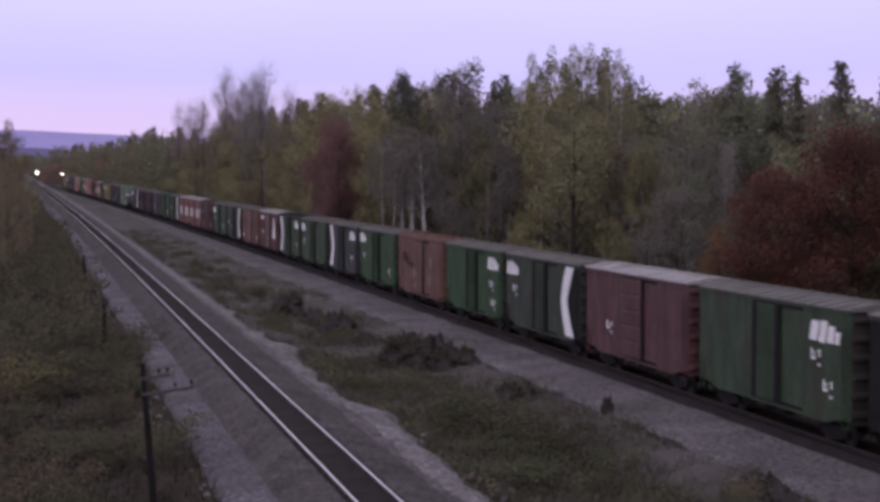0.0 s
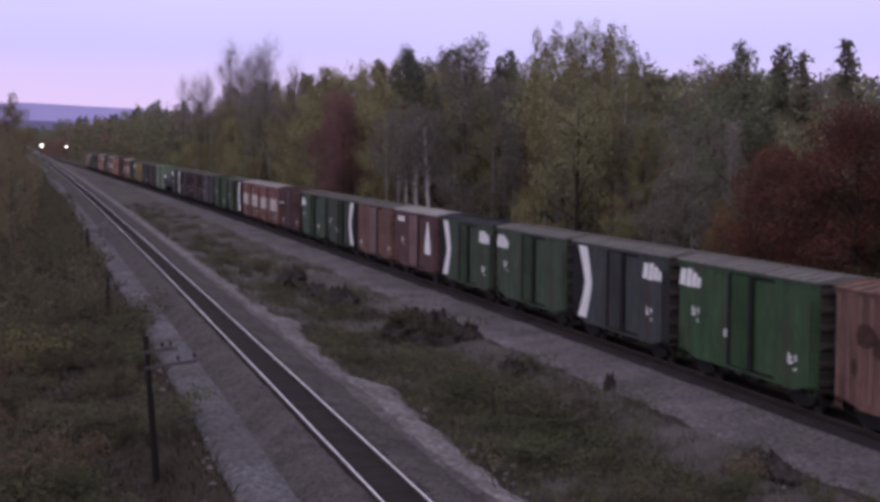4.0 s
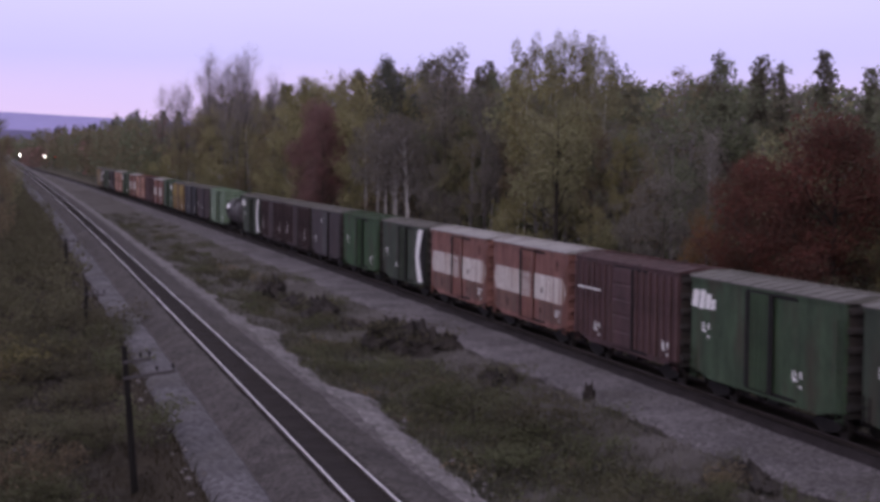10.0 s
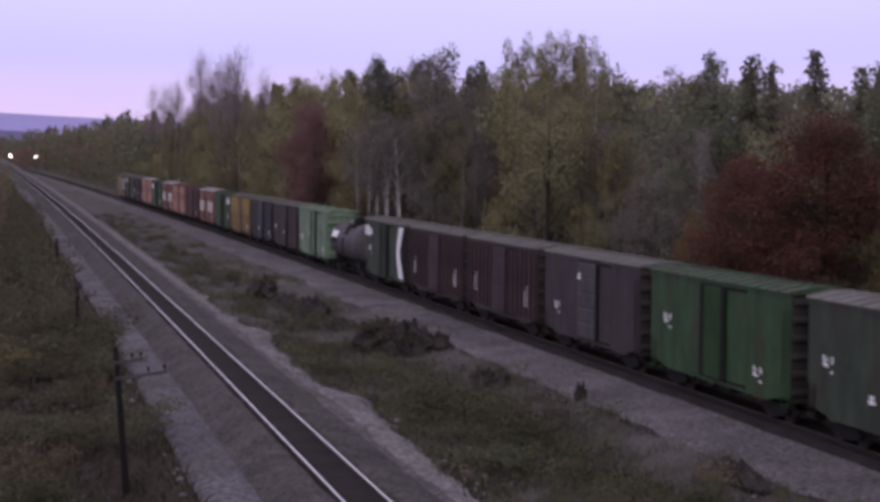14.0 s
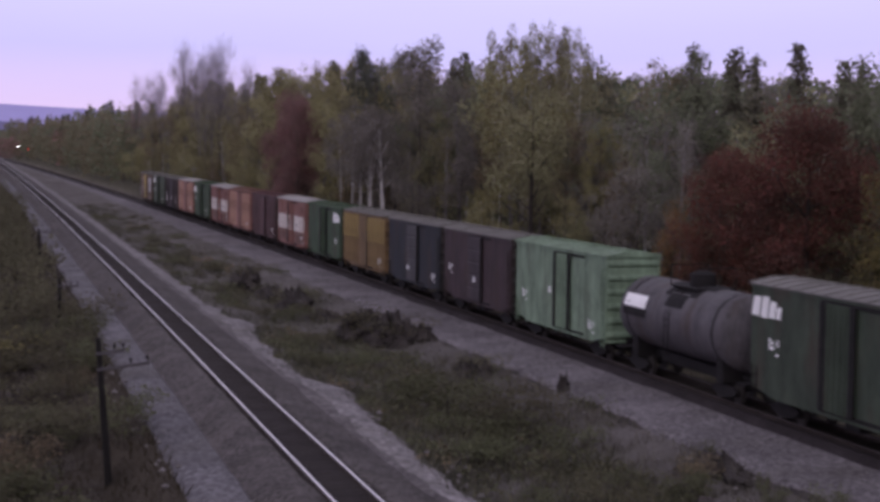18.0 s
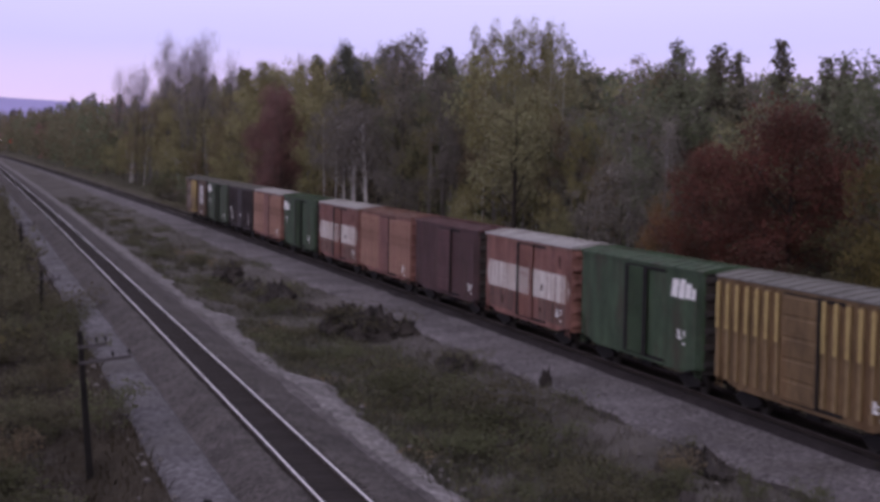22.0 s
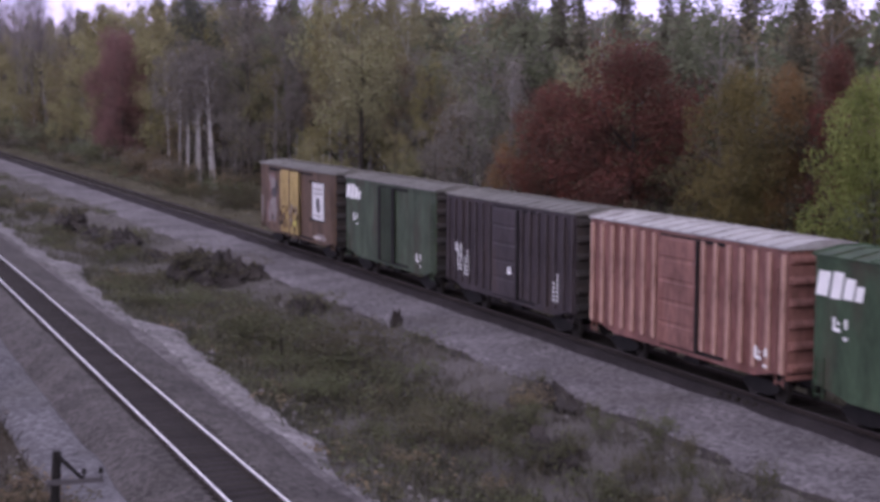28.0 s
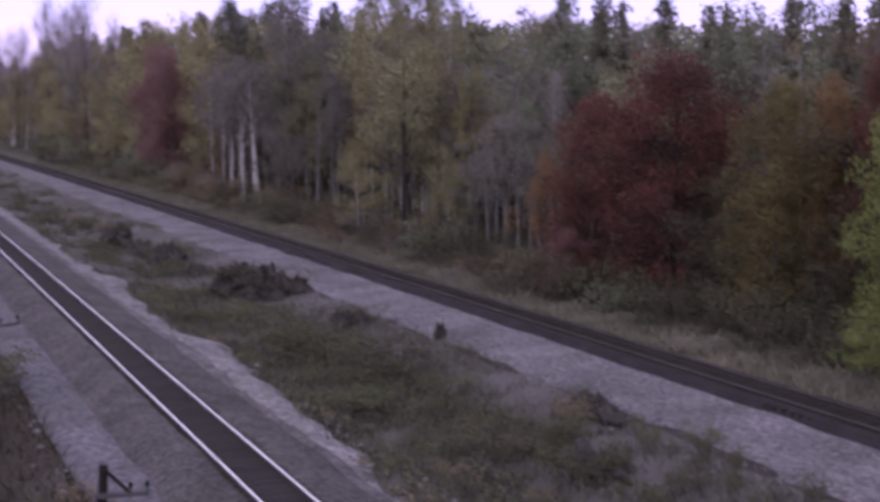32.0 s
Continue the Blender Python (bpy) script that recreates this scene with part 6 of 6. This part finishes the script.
def earth_mounds():
    """Heaps of dark earth thrown up along the ditch."""
    rng = random.Random(3)
    for x, y, lx, ly, h in ((20.7, 130, 1.5, 2.6, 1.4), (21.3, 121, 1.0, 3.0, 0.9), (21.9, 113.5, 1.3, 3.6, 1.2), (22.6, 106, 1.0, 2.4, 0.8), (22.6, 94.5, 1.5, 2.2, 1.5), (23.9, 92, 1.6, 2.0, 1.4), (25.3, 91, 1.4, 1.1, 0.8),
                            (26.8, 69.4, 0.32, 0.4, 0.75), (24.6, 77, 1.2, 2.6, 0.9), (26.1, 51, 0.7, 2.6, 0.6), (23.6, 49, 0.5, 0.7, 0.55), (22.6, 44, 1.0, 2.0, 0.6)):
        bm = bmesh.new()
        n, m = 34, 12
        rows = []
        for j in range(m):
            k = j / m
            rows.append([])
            for i in range(n):
                a = 2 * math.pi * i / n
                r = math.cos(k * math.pi / 2) ** 0.7 * (1 + 0.45 * noise.fractal((math.cos(a) * 1.9 + x, math.sin(a) * 1.9 + y, k * 3), 0.6, 2.2, 4))
                rows[-1].append(bm.verts.new((lx * r * math.cos(a), ly * r * math.sin(a), 1.25 * h * math.sin(k * math.pi / 2) * (1 + 0.5 * noise.fractal((math.cos(a) * 2.2, math.sin(a) * 2.2 + y, k * 4), 0.5, 2.2, 4)) - 0.3)))
        for a, b in zip(rows, rows[1:]):
            for i in range(n):
                bm.faces.new((a[i], a[(i + 1) % n], b[(i + 1) % n], b[i]))
        top = bm.verts.new((0, 0, h * 1.2 - 0.3))
        for i in range(n):
            bm.faces.new((rows[-1][i], rows[-1][(i + 1) % n], top))
        bmesh.ops.recalc_face_normals(bm, faces=bm.faces)
        ob = tagged(new("earth_mound", mesh_of("earth_mound", bm, M_EARTH)), "low heap of dark earth in the ditch", "mound", "earth heaps")
        ob.matrix_basis = pose(x, y, land(x, y), 0, 0, rng.uniform(-15, 15))


def utility_pole(x, y, foot, top, lean, arms):
    root = tagged(new("utility_pole"), "short black leaning pole with two crossarms and insulators", "pole", "poles beside the access road")
    root.matrix_basis = pose(x, y, foot, 0, lean, 0)
    h = top - foot
    bm = bmesh.new()
    tube(bm, (0, 0, -0.6), (0, 0, h * 0.5), 0.15, 0.13, 12)
    tube(bm, (0, 0, h * 0.5), (0, 0, h), 0.13, 0.10, 12)
    part("post", bm, M_POLE, root)
    for z, half, tip, shift in arms:
        arm = part("crossarm", boxes((-half, half, -0.16, -0.06, -0.06, 0.06), bevel=0.012), M_ARM, root, "grey weathered crossarm", m=pose(shift, 0, z - foot, 0, tip, 0))
        for k in (0.3, 0.92):
            bm = bmesh.new()
            tube(bm, (0, 0, 0), (0, 0, 0.10), 0.02, 0.02, 6)
            tube(bm, (0, 0, 0.10), (0, 0, 0.22), 0.065, 0.045, 10)
            part("insulator", bm, M_POLE, arm, m=pose(half * k, -0.11, 0.06))
    return root


def signal_mast(x, y, lamp_z, glow, hue, size=0.34):
    root = tagged(new("signal"), "railway signal mast with a lit %s lamp" % hue, "signal", "signals at the far end")
    foot = land(x, y)
    root.matrix_basis = pose(x, y, foot)
    h = lamp_z - foot
    bm = bmesh.new()
    tube(bm, (0, 0, -0.2), (0, 0, h + 0.8), 0.09, 0.07, 10)
    part("mast", bm, M_BLACK, root)
    head = part("signal_head", boxes((-0.5, 0.5, -0.25, 0.1, h - 0.6, h + 0.6), bevel=0.08), M_BLACK, root)
    bm = bmesh.new()
    tube(bm, (0, -0.34, h), (0, -0.25, h), size, size, 20)
    part("lamp", bm, glow, head, "lit %s signal lamp" % hue)


M_REDLAMP = lamp_glow("red_signal_lamp", (1.0, 0.10, 0.08), 1.6)
M_LAMP = lamp_glow("white_signal_lamp", (1.0, 0.93, 0.86), 14.0)

forest()
marked_trees()
far_woods()
weeds()
loose_rocks()
near_pole = utility_pole(4.66, 34.0, -2.4, 2.62, 3.6, ((1.95, 0.62, -2, 0.42),))
brace = bmesh.new()
tube(brace, (0, -0.11, 4.95), (0.62, -0.11, 4.36), 0.05, 0.05, 6)
part("brace", brace, M_POLE, near_pole)
utility_pole(4.05, 58.2, -2.3, 3.5, -3.8, ((2.93, 0.55, -3, 0.42), (2.35, 1.0, -3, 0.86)))
utility_pole(3.9, 103.0, -2.4, 1.9, 2.0, ((1.4, 0.7, 0, 0.5),))
utility_pole(4.0, 148.0, -1.9, 2.7, -1.0, ((2.35, 0.7, 0, 0.5),))
earth_mounds()
signal_mast(-1.0, 670.0, 9.35, M_LAMP, "white")
signal_mast(9.3, 670.0, 8.95, M_LAMP, "white", 0.24)
signal_mast(13.4, 668.0, 8.3, M_REDLAMP, "red", 0.18)

motions()
